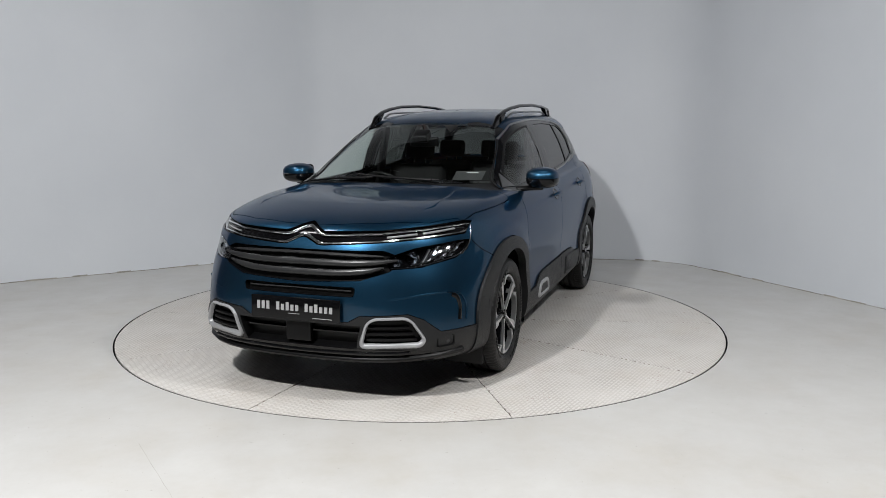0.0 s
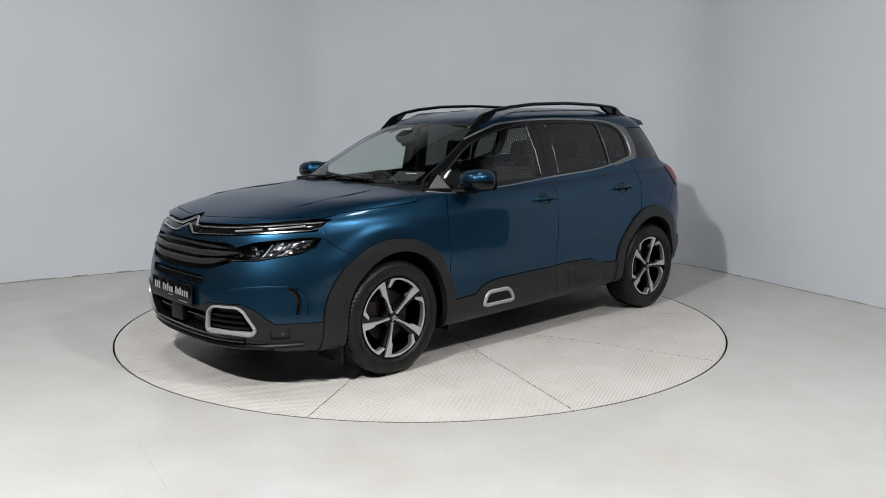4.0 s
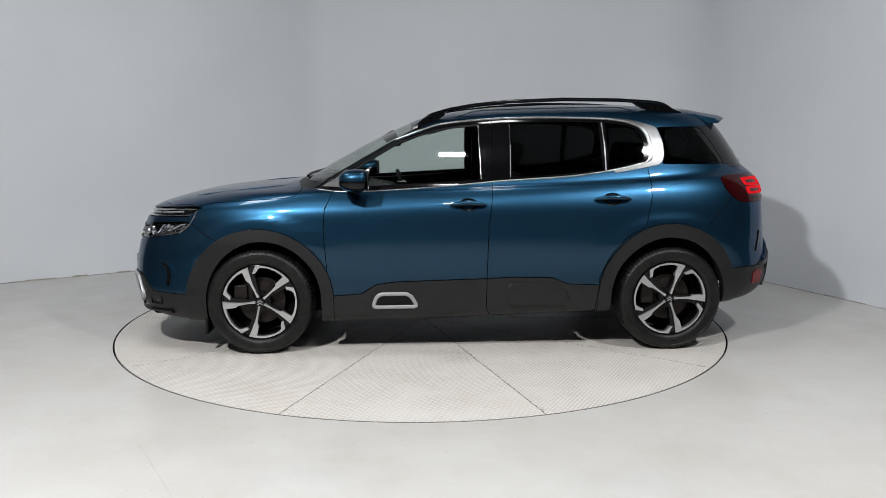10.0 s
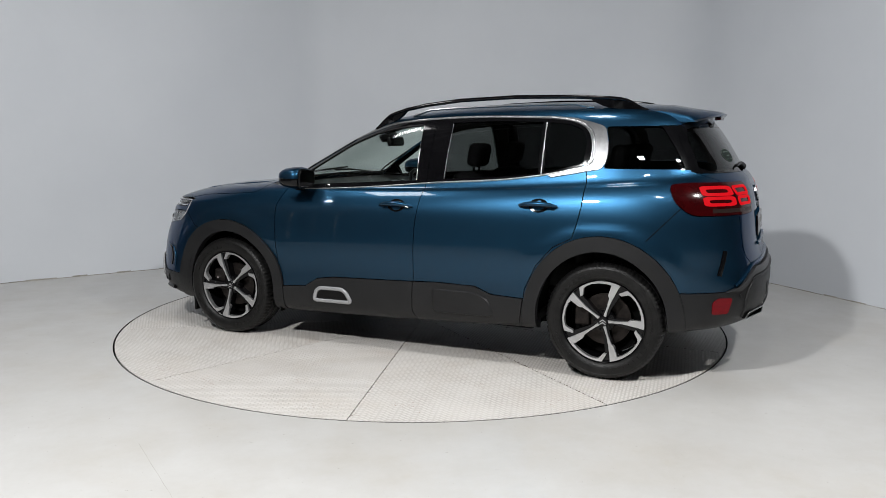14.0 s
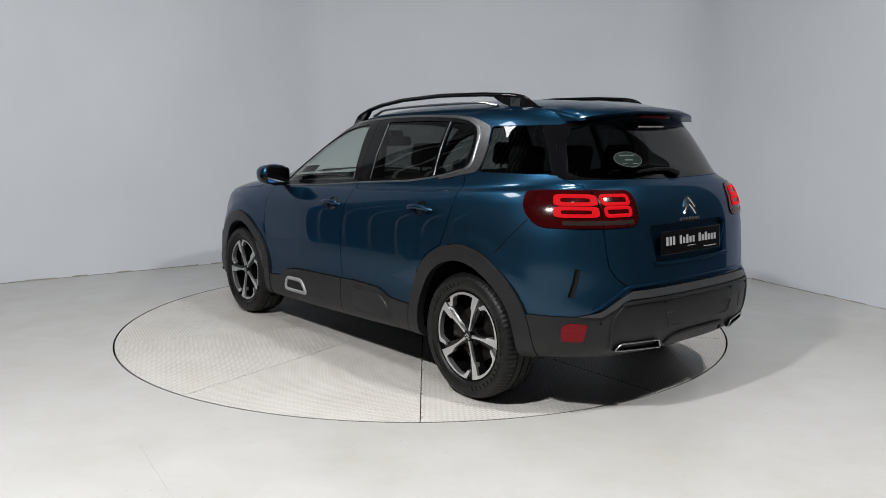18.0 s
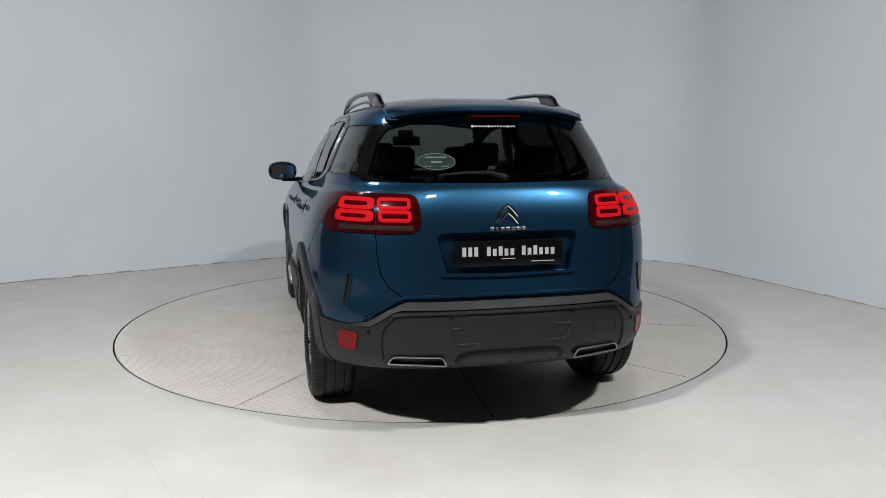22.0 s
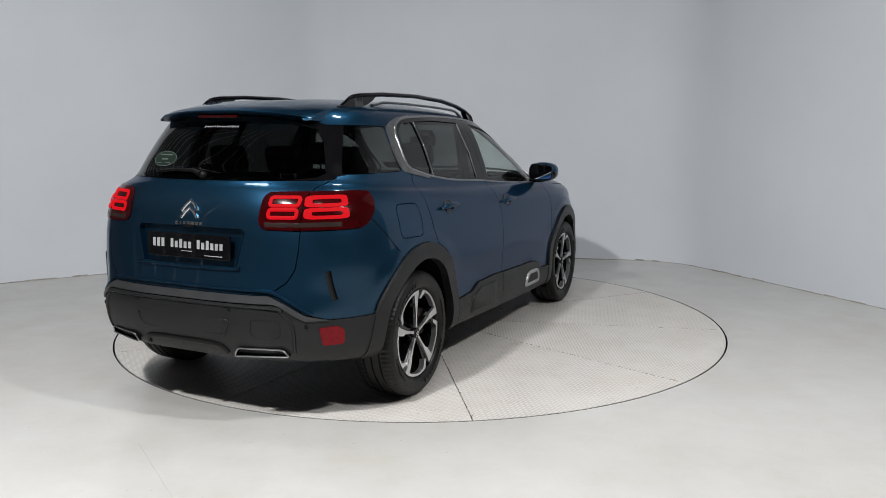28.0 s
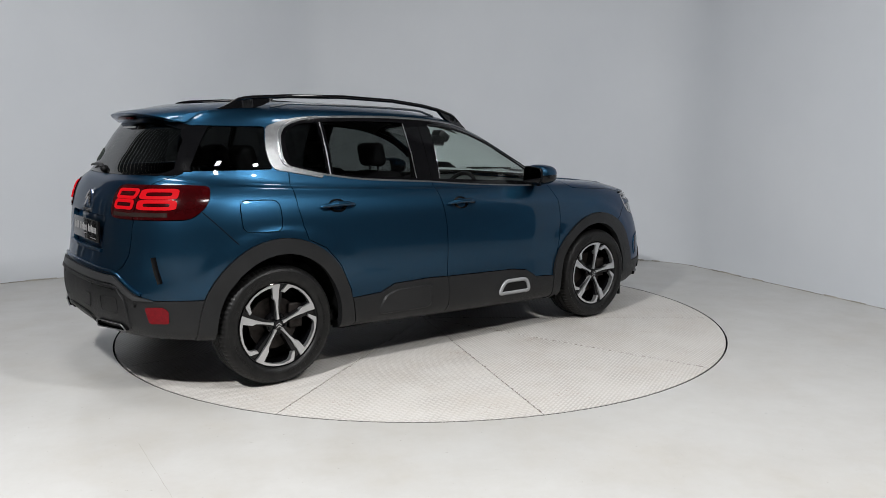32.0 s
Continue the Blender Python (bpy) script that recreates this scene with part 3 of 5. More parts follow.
UPPER_GRILLE = [(0.0, 0.975), (0.022, 0.970), (0.115, 0.931), (0.42, 0.940), (0.62, 0.957), (0.755, 0.972), (0.79, 0.965), (0.785, 0.905), (0.62, 0.893), (0.40, 0.878), (0.125, 0.862), (0.095, 0.864), (0.03, 0.893), (0.0, 0.902)]
LOWER_GRILLE = [(0.0, 0.838), (0.46, 0.838), (0.56, 0.800), (0.50, 0.735), (0.36, 0.690), (0.0, 0.672)]
HEADLAMP = [(0.47, 0.800), (0.60, 0.848), (0.77, 0.872), (0.805, 0.868), (0.80, 0.82), (0.77, 0.785), (0.64, 0.750), (0.50, 0.745)]
FRONT_SKIRT = [(0.0, 0.468), (0.30, 0.468), (0.36, 0.502), (0.60, 0.512), (0.67, 0.478), (0.74, 0.405), (0.97, 0.392), (0.97, 0.1), (0.0, 0.1)]
FRONT_VENT = rounded([(0.366, 0.330), (0.400, 0.462), (0.440, 0.490), (0.590, 0.492), (0.622, 0.466), (0.668, 0.372), (0.650, 0.334)], 0.02, 2)
REAR_SKIRT = [(0.0, 0.672), (0.50, 0.672), (0.58, 0.632), (0.66, 0.580), (0.74, 0.555), (0.99, 0.545), (0.99, 0.1), (0.0, 0.1)]
REAR_BAND = [(0.0, 0.675), (0.50, 0.675), (0.58, 0.635), (0.66, 0.583), (0.74, 0.556), (0.66, 0.556), (0.60, 0.592), (0.555, 0.624), (0.52, 0.634), (0.0, 0.634)]
LAMP_SIDE = rounded([(-1.703, 1.160), (-1.80, 1.170), (-2.4, 1.172), (-2.4, 0.990), (-1.83, 0.992), (-1.735, 1.07)], [0.025, 0.03, 0, 0, 0.05, 0.05], 5)
LAMP_REAR = rounded([(0.623, 1.172), (0.425, 1.170), (0.418, 0.993), (0.623, 0.990)], [0, 0.05, 0.06, 0], 8)

high, low = (lambda c: c.z > 0.80), (lambda c: c.z < 0.95)
ahead, behind = (lambda c: c.x > 1.55), (lambda c: c.x < -1.55)
side = lambda c: abs(c.y) > 0.35 and -1.9 < c.x < 1.3
(BODY, BONNET, SHIELD, GATE, BACKLIGHT, RECESSED, FD, RD, FD_R, RD_R, FG, FG_R, RG, RG_R, VG, VG_R, QG, QG_R, CP, CP_R, PILLAR, PILLAR_R, DPIL,
 AF, AF_R, AR, AR_R, FDC, FDC_R, RDC, RDC_R, HOLE, UGRILLE, LGRILLE, HL, HL_R, FSKIRT, FVENT, FVENT_R, RSKIRT, RBAND, TLO, TLO_R, TLI, TLI_R, FRAME, FRAME_R, SLOT, INTAKE, FLAP, GRIM, COWL, DPIL_R, RFRAME, RFRAME_R, CHIN) = range(56)

# lids, doors and glass
carve(BONNET, HALF_HOOD + [(a, -b) for a, b in HALF_HOOD[::-1] if b > 1e-6], "z", high)
carve(COWL, [(1.153, 0.40), (1.10, 0.70), (0.80, 0.70), (0.80, -0.70), (1.10, -0.70), (1.153, -0.40)], "z", lambda c: c.z > 1.06, (BODY,))
both(BONNET, BONNET, [(1.81, 0.966), (1.645, 0.998), (1.436, 1.013), (1.225, 1.027), (1.145, 1.036), (1.11, 1.055), (1.09, 1.085), (1.09, 1.3), (1.81, 1.3)], "y", lambda c: c.x > 1.0 and c.z > 0.95, (BODY,))
both(FD, FD_R, FRONT_DOOR, "y", side)
both(RD, RD_R, REAR_DOOR, "y", side)
both(PILLAR, PILLAR_R, [(1.13, 1.09), (0.985, 1.085), (0.85, 1.19), (0.66, 1.302), (0.48, 1.408), (0.29, 1.478), (0.30, 1.530), (0.50, 1.50), (1.13, 1.16)], "y", lambda c: abs(c.y) > 0.3 and c.x > 0.2, (BODY,))
carve(SHIELD, HALF_SHIELD + flip(HALF_SHIELD), "x", lambda c: c.x > 0.15 and c.z > 1.05)
both(DPIL, DPIL_R, [(-1.60, 1.495), (-2.2, 1.500), (-2.2, 1.225), (-1.76, 1.243)], "y", lambda c: c.x < -1.5, (BODY,))
carve(GATE, HALF_GATE + flip(HALF_GATE), "x", behind)
carve(GRIM, [(-0.75, 1.222), (0.75, 1.222), (0.75, 1.56), (-0.75, 1.56)], "x", behind, (GATE,))
carve(BACKLIGHT, HALF_BACKLIGHT + flip(HALF_BACKLIGHT), "x", behind)
carve(RECESSED, RECESS, "x", behind)
ABOVE = [(1.05, 1.078), (0.84, 1.070), (0.62, 1.072), (0.2, 1.096), (-0.17, 1.128), (-0.28, 1.136), (-0.66, 1.161), (-0.88, 1.187), (-1.03, 1.215), (-1.19, 1.26), (-1.32, 1.30), (-1.32, 1.62), (1.05, 1.62)]
for d, d_r, zone, zone_r in ((FD, FD_R, FRAME, FRAME_R), (RD, RD_R, RFRAME, RFRAME_R)):
    both(zone, zone_r, ABOVE, "y", side, (d, d_r))
for zone, zone_r, line in ((FG, FG_R, FRONT_GLASS), (RG, RG_R, REAR_GLASS), (VG, VG_R, VENT_GLASS), (QG, QG_R, QUARTER)):
    both(zone, zone_r, line, "y", side)
both(CP, CP_R, C_PILLAR, "y", side)
# cladding, bumpers, arches
both(FDC, FDC_R, SILL, "y", lambda c: low(c) and -1.0 < c.x < 1.0)
for f in SKIN.faces:
    c = f.calc_center_median()
    if f[ZONE] in (FDC, FDC_R) and within(REAR_DOOR, c.x, c.z):
        f[ZONE] = RDC if c.y > 0 else RDC_R
carve(FSKIRT, FRONT_SKIRT + flip(FRONT_SKIRT), "x", ahead)
carve(CHIN, [(-0.66, 0.1), (0.66, 0.1), (0.69, 0.300), (0.60, 0.322), (0.345, 0.326), (-0.345, 0.326), (-0.60, 0.322), (-0.69, 0.300)], "x", ahead, (FSKIRT,))
carve(RSKIRT, REAR_SKIRT + flip(REAR_SKIRT), "x", lambda c: c.x < -1.5)
carve(RBAND, REAR_BAND + flip(REAR_BAND), "x", lambda c: c.x < -1.5)
both(AF, AF_R, ARCH_F_OUT, "y", low)
both(AR, AR_R, ARCH_R_OUT, "y", low)
both(HOLE, HOLE, ARCH_F_IN, "y", low)
both(HOLE, HOLE, ARCH_R_IN, "y", low)
# the face and the lamps
carve(UGRILLE, UPPER_GRILLE + flip(UPPER_GRILLE), "x", ahead)
carve(LGRILLE, LOWER_GRILLE + flip(LOWER_GRILLE), "x", ahead)
both(HL, HL_R, HEADLAMP, "x", ahead)
both(FVENT, FVENT_R, FRONT_VENT, "x", ahead)
carve(SLOT, rounded([(-0.33, 0.605), (0.33, 0.605), (0.335, 0.652), (-0.335, 0.652)], 0.015, 2), "x", ahead)
carve(INTAKE, [(-0.335, 0.325), (0.335, 0.325), (0.37, 0.452), (-0.37, 0.452)], "x", ahead)
both(TLI, TLI_R, LAMP_REAR, "x", behind)
both(TLO, TLO_R, [(0.627, 0.9), (0.627, 1.25), (1.2, 1.25), (1.2, 0.9)], "x", behind, ())
both(TLO, TLO_R, LAMP_SIDE, "y", lambda c: c.x < -1.6 and abs(c.y) > 0.627, (BODY, GATE))
carve(FLAP, rounded([(-1.33, 0.90), (-1.33, 1.075), (-1.57, 1.085), (-1.57, 0.905)], 0.05, 3), "y", lambda c: c.y < -0.4 and c.x < -1.2)
for zone in (PILLAR, PILLAR_R):
    # a stray corner by the scuttle joins the scuttle
    for f in SKIN.faces:
        c = f.calc_center_median()
        if f[ZONE] == zone and c.x > 0.85 and abs(c.y) < 0.66:
            f[ZONE] = COWL
bmesh.ops.remove_doubles(SKIN, verts=SKIN.verts[:], dist=0.0006)
SKIN.normal_update()

BY_ZONE = {}
for f in SKIN.faces:
    BY_ZONE.setdefault(f[ZONE], []).append(f)


def islands(faces):
    """The connected pieces of a zone, largest first."""
    left, out = dict.fromkeys(faces), []
    while left:
        todo, piece = [next(iter(left))], []
        del left[todo[0]]
        while todo:
            f = todo.pop()
            piece.append(f)
            for e in f.edges:
                for g in e.link_faces:
                    if g in left:
                        del left[g]
                        todo.append(g)
        out.append(piece)
    return sorted(out, key=len, reverse=True)


for zone in (PILLAR, PILLAR_R):
    # scraps beside the scuttle join the scuttle
    pieces = islands(BY_ZONE[zone])
    BY_ZONE[zone] = pieces[0]
    for piece in pieces[1:]:
        BY_ZONE[COWL] += piece

car = new("car")
tagged(car, "teal-blue metallic five-door sport utility car with black roof rails", "car")


def hung(name, zone, material, parent, label="", **how):
    return part(name, panel(zone, **how), material, parent, label, sharp=32)


body = hung("body", BODY, PAINT, car)
bonnet = hung("bonnet", BONNET, PAINT, car, gap=0.004)
windscreen = hung("windscreen", SHIELD, CLEAR, car, "clear laminated windscreen", gap=0.001, depth=0.004)
windscreen.visible_shadow = False
for z in (PILLAR, PILLAR_R):
    hung("pillar_trim", z, GLOSS, car, "gloss black windscreen pillar", gap=0.0005)
for z in (DPIL, DPIL_R):
    hung("rear_pillar_trim", z, GLOSS, car, "gloss black rear pillar", gap=0.0005)
hung("cowl", COWL, BLACK, car, "black plastic scuttle", lift=-0.004, gap=0.0005)
tailgate = hung("tailgate", GATE, PAINT, car)
hung("rear_window", BACKLIGHT, TINTED, tailgate, "dark privacy glass", gap=0.001, depth=0.004).visible_shadow = False
hung("window_surround", GRIM, GLOSS, tailgate, "gloss black window surround", gap=0.0005)
hung("plate_recess", RECESSED, PAINT, tailgate, lift=-0.03, gap=0.0, depth=-0.03)
doors = {}
for s, fd, rd, fg, rg, vg, qg, cp, fr, rf, fdc, rdc in ((1, FD, RD, FG, RG, VG, QG, CP, FRAME, RFRAME, FDC, RDC), (-1, FD_R, RD_R, FG_R, RG_R, VG_R, QG_R, CP_R, FRAME_R, RFRAME_R, FDC_R, RDC_R)):
    a, b = hung("front_door", fd, PAINT, car), hung("rear_door", rd, PAINT, car)
    doors[s] = (a, b)
    hung("window", fg, CLEAR, a, "clear door glass", lift=-0.006, gap=0.0, depth=0.004).visible_shadow = False
    hung("window", rg, TINTED, b, "dark privacy glass", lift=-0.006, gap=0.0, depth=0.004).visible_shadow = False
    hung("fixed_window", vg, TINTED, b, "dark privacy glass", lift=-0.006, gap=0.0, depth=0.004).visible_shadow = False
    hung("quarter_window", qg, TINTED, car, "dark privacy glass", lift=-0.003, gap=0.001, depth=0.004).visible_shadow = False
    hung("pillar_band", cp, DARKTRIM, car, "dark satin rear pillar band", lift=0.003, gap=0.0005)
    hung("window_surround", fr, GLOSS, a, "gloss black window frame", lift=-0.001, gap=0.0015)
    hung("window_surround", rf, GLOSS, b, "gloss black window frame", lift=-0.001, gap=0.0015)
    hung("door_cladding", fdc, PLASTIC, a, "dark grey plastic cladding", lift=0.012, depth=0.02)
    hung("door_cladding", rdc, PLASTIC, b, "dark grey plastic cladding", lift=0.012, depth=0.02)
for z in (AF, AF_R, AR, AR_R):
    hung("arch_cladding", z, PLASTIC, car, "dark grey plastic wheel-arch trim", lift=0.016, gap=0.001, depth=0.05)
front_bumper = hung("front_bumper", FSKIRT, PLASTIC, car, "dark grey plastic lower bumper", lift=0.008, gap=0.001)
hung("bumper_chin", CHIN, GLOSS, front_bumper, "gloss black lower bumper", lift=0.008, gap=0.001)
rear_bumper = hung("rear_bumper", RSKIRT, PLASTIC, car, "dark grey plastic lower bumper", lift=0.012, gap=0.001, depth=0.03)
# same plastic as the bumper; paler grey paints in light on the upward ledge
hung("bumper_band", RBAND, SATIN_GREY, rear_bumper, "bumper band, paler grey for the light on its ledge", lift=0.02, gap=0.001, depth=0.03)
hung("fuel_flap", FLAP, PAINT, car)
hung("upper_grille", UGRILLE, GLOSS, car, "gloss black upper grille", lift=-0.022, gap=0.0, depth=-0.022)
hung("lower_grille", LGRILLE, BLACK, car, "black lower grille", lift=-0.03, gap=0.0, depth=-0.03)
hung("bumper_slot", SLOT, BLACK, car, lift=-0.03, gap=0.0, depth=-0.03)
hung("lower_intake", INTAKE, BLACK, front_bumper, lift=-0.05, gap=0.0, depth=-0.055)
for z, zi, zo, v in ((HL, TLI, TLO, FVENT), (HL_R, TLI_R, TLO_R, FVENT_R)):
    bowl = hung("headlamp", z, GLOSS, car, "headlamp with dark bowl and clear lens", lift=-0.05, gap=0.0, depth=-0.05)
    hung("lens", z, LENS, bowl, lift=0.0, gap=0.002, depth=0.003).visible_shadow = False
    hung("tail_lamp", zo, DARKRED, car, "dark red tail lamp with lit red bars", lift=0.006, gap=0.0004)
    hung("tailgate_lamp", zi, DARKRED, tailgate, "dark red tail lamp with lit red bars", lift=0.006, gap=0.0004)
    hung("bumper_vent", v, BLACK, front_bumper, "slatted black bumper vent", lift=-0.03, gap=0.0, depth=-0.035)


# ---- wheels ----
BLOCKS = {}


def wheel(x, side, spin):
    """Cast wheel: five blades that hook along the rim, on a tyre with lugged shoulders. Spin: degrees, as seen from outside."""
    top = new("wheel")
    top.parent = car
    top.matrix_basis = pose(x, 0.795 * side, 0.351, 0, 0, 0 if side > 0 else 180)
    tagged(top, "black alloy wheel with machined silver blades")
    bm = bmesh.new()
    n = 240
    prof = [(0.235, -0.10, 0), (0.262, -0.108, 0), (0.300, -0.119, 0), (0.330, -0.113, 0), (0.343, -0.100, 1), (0.350, -0.078, 1), (0.3505, -0.055, 0), (0.343, -0.052, 0), (0.343, -0.045, 0), (0.351, -0.042, 0), (0.351, -0.006, 0),
            (0.343, -0.004, 0), (0.343, 0.004, 0), (0.351, 0.006, 0), (0.351, 0.042, 0), (0.343, 0.045, 0), (0.343, 0.052, 0), (0.3505, 0.055, 0), (0.350, 0.078, 1), (0.343, 0.100, 1), (0.330, 0.113, 0), (0.318, 0.118, 0), (0.316, 0.1165, 0), (0.300, 0.1185, 0),
            (0.285, 0.1175, 0), (0.266, 0.113, 0), (0.254, 0.104, 0), (0.248, 0.09, 0)]
    rings = []
    for r, a, lug in prof:
        ring = []
        for k in range(n):
            q = r - (0.007 if lug and k % 3 == 0 else 0)
            ring.append(bm.verts.new((q * math.cos(k * math.tau / n), a, q * math.sin(k * math.tau / n))))
        rings.append(ring)
    for q, w in zip(rings, rings[1:]):
        for k in range(n):
            bm.faces.new((q[k], q[(k + 1) % n], w[(k + 1) % n], w[k]))
    part("tyre", bm, RUBBER, top, "black rubber tyre", sharp=35)
    # raised writing on the sidewall, as plain blocks
    for first, span, r0, r1, step in ((20, 62, 0.278, 0.298, 7), (150, 40, 0.282, 0.294, 4), (200, 62, 0.278, 0.298, 7), (310, 34, 0.282, 0.294, 4)):
        for k in range(0, span, step):
            if step not in BLOCKS:
                bm = bmesh.new()
                vs = [bm.verts.new((r * math.cos(a), y, r * math.sin(a))) for y in (0.115, 0.1225) for r, a in ((r0, 0.0), (r1, 0.0), (r1, radians(step * 0.62)), (r0, radians(step * 0.62)))]
                for f in ((4, 5, 6, 7), (0, 1, 5, 4), (1, 2, 6, 5), (2, 3, 7, 6), (3, 0, 4, 7)):
                    bm.faces.new([vs[i] for i in f])
                BLOCKS[step] = mesh_of("sidewall_block", bm, RUBBER, False)
            ob = new("sidewall_block", BLOCKS[step])
            ob.parent = top
            ob.matrix_basis = pose(0, 0, 0, 0, -(first + k), 0)
    bm = bmesh.new()
    lathe(bm, [(0.252, 0.096), (0.247, 0.103), (0.242, 0.098), (0.236, 0.080), (0.230, 0.0), (0.232, -0.10), (0.245, -0.10)], 64)
    part("rim", bm, GLOSS, top, "gloss black rim", sharp=50)
    bm = bmesh.new()
    lathe(bm, [(0.2485, 0.1020), (0.2455, 0.1036), (0.2425, 0.1020)], 96)
    part("rim_lip", bm, GLOSS, top, "gloss black rim edge")

    def at(r, deg, depth):
        a = radians(deg)
        return Vector((-r * math.cos(a), depth, r * math.sin(a)))

    def blade(pairs, front, back):
        """A flat bar in the wheel's plane between pairs of (radius, degrees) points; it sinks towards the hub."""
        b = bmesh.new()
        dish = lambda r: -0.012 * max(0.0, 1 - r / 0.24)
        rows = []
        for (r0, d0), (r1, d1) in pairs:
            rows.append([b.verts.new(at(r, d, h + dish(r))) for r, d, h in ((r0, d0, front), (r1, d1, front), (r1, d1, back), (r0, d0, back))])
        for p, q in zip(rows, rows[1:]):
            for i in range(4):
                b.faces.new((p[i], p[(i + 1) % 4], q[(i + 1) % 4], q[i]))
        b.faces.new(rows[0])
        b.faces.new(rows[-1][::-1])
        return b

    for k in range(5):
        g = spin + 72 * k
        fin = [((0.033, g + 15), (0.033, g - 15)), ((0.060, g + 6), (0.060, g - 5)), ((0.10, g + 4.2), (0.10, g - 2.6)), ((0.145, g + 4.6), (0.145, g - 3.2)), ((0.162, g + 8), (0.162, g - 4)), ((0.195, g + 7), (0.200, g - 4.6)), ((0.226, g + 6), (0.2455, g - 6)), ((0.2285, g + 13), (0.2465, g + 6)),
               ((0.2300, g + 24), (0.2465, g + 22)), ((0.2325, g + 36), (0.2465, g + 37)), ((0.230, g + 46), (0.2465, g + 50)), ((0.222, g + 50), (0.245, g + 54)), ((0.192, g + 57), (0.196, g + 62.5))]
        part("blade", blade(fin, 0.101, 0.070), ALLOY, top, "machined silver blade", sharp=30)
        part("spoke", blade([((0.040, g + 32), (0.040, g - 22)), ((0.09, g + 10), (0.09, g - 13)), ((0.15, g + 6), (0.15, g - 13)), ((0.195, g + 8), (0.195, g - 13)), ((0.240, g + 8), (0.240, g - 15))], 0.086, 0.030), GLOSS, top, "gloss black spoke", sharp=30)
        bm = bmesh.new()
        lathe(bm, [(0.0, 0.018), (0.008, 0.018), (0.009, 0.0)], 12)
        part("wheel_bolt", bm, BLACK, top, place=Matrix.Translation(at(0.054, g + 36, 0.062)))
    bm = bmesh.new()
    lathe(bm, [(0.0, 0.093), (0.026, 0.093), (0.030, 0.089), (0.033, 0.075), (0.065, 0.070), (0.070, 0.03), (0.0, 0.03)], 32)
    part("hub_cap", bm, GLOSS, top, "gloss black hub cap")
    bm = bmesh.new()
    for h in (-0.012, 0.004):
        slab(bm, [(-0.018, h - 0.004), (0, h + 0.010), (0.018, h - 0.004), (0.018, h - 0.010), (0, h + 0.003), (-0.018, h - 0.010)], 0.003, Matrix.Translation((0, 0.097, 0)) @ pose(0, 0, 0, 90, 0, 0))
    part("hub_badge", bm, CHROME, top, "two small chrome chevrons")
    bm = bmesh.new()
    lathe(bm, [(0.06, 0.022), (0.155, 0.020), (0.155, 0.002), (0.06, 0.0)], 48, closed=True)
    part("brake_disc", bm, STEEL, top, "worn steel brake disc")
    bm = bmesh.new()
    box(bm, -0.045, 0.045, -0.02, 0.045, -0.075, 0.075, Matrix.Translation((0.135 * (1 if side > 0 else -1), 0, 0.03)), 0.012)
    part("caliper", bm, STEEL, top, "rusty brake caliper")
    bm = bmesh.new()
    lathe(bm, [(0.0, -0.03), (0.222, -0.03), (0.229, -0.10)], 32)
    part("back_plate", bm, VOID, top)


wheel(1.365, 1, 41)
wheel(-1.365, 1, 72)
wheel(1.365, -1, 9)
wheel(-1.365, -1, 21)


# ---- underside, wheel housings, cabin ----
def underside():
    bm = bmesh.new()
    box(bm, -1.20, 2.05, -0.60, 0.60, 0.24, 0.33, None, 0.03)
    box(bm, -1.75, -1.10, -0.50, 0.50, 0.32, 0.40, None, 0.03)
    box(bm, -0.93, 0.93, -0.84, 0.84, 0.245, 0.33, None, 0.03)
    box(bm, 1.74, 2.12, -0.70, 0.70, 0.235, 0.32, None, 0.03)
    box(bm, -2.02, -1.70, -0.56, 0.56, 0.40, 0.47, None, 0.03)
    part("underbody", bm, VOID, car, "black sealed underbody")
    for x in (1.335, -1.345):
        for s in (1, -1):
            bm = bmesh.new()
            n = 20
            line = [(x + 0.41, 0.34)] + [(x + 0.41 * math.cos(math.pi * k / n), 0.37 + 0.425 * math.sin(math.pi * k / n)) for k in range(n + 1)] + [(x - 0.41, 0.34)]
            line = [(a, max(z, 0.47)) if a < -1.5 else (a, z) for a, z in line]
            if x > 0:
                line[-1] = (line[-1][0], 0.20)
            rows = [[bm.verts.new((a, y * s, z)) for a, z in line] for y in (0.895, 0.56)]
            for i in range(len(line) - 1):
                bm.faces.new((rows[0][i], rows[0][i + 1], rows[1][i + 1], rows[1][i]))
            bm.faces.new(rows[1])
            part("wheel_housing", bm, VOID, car, "black felt wheel housing")
    for s in (1, -1):
        bm = bmesh.new()
        box(bm, 1.715, 1.735, 0.62 * s if s > 0 else -0.86, 0.86 if s > 0 else -0.62, 0.13, 0.30, pose(0, 0, 0), 0.006)
        part("wheel_deflector", bm, BLACK, car, "black rubber wheel deflector")


underside()


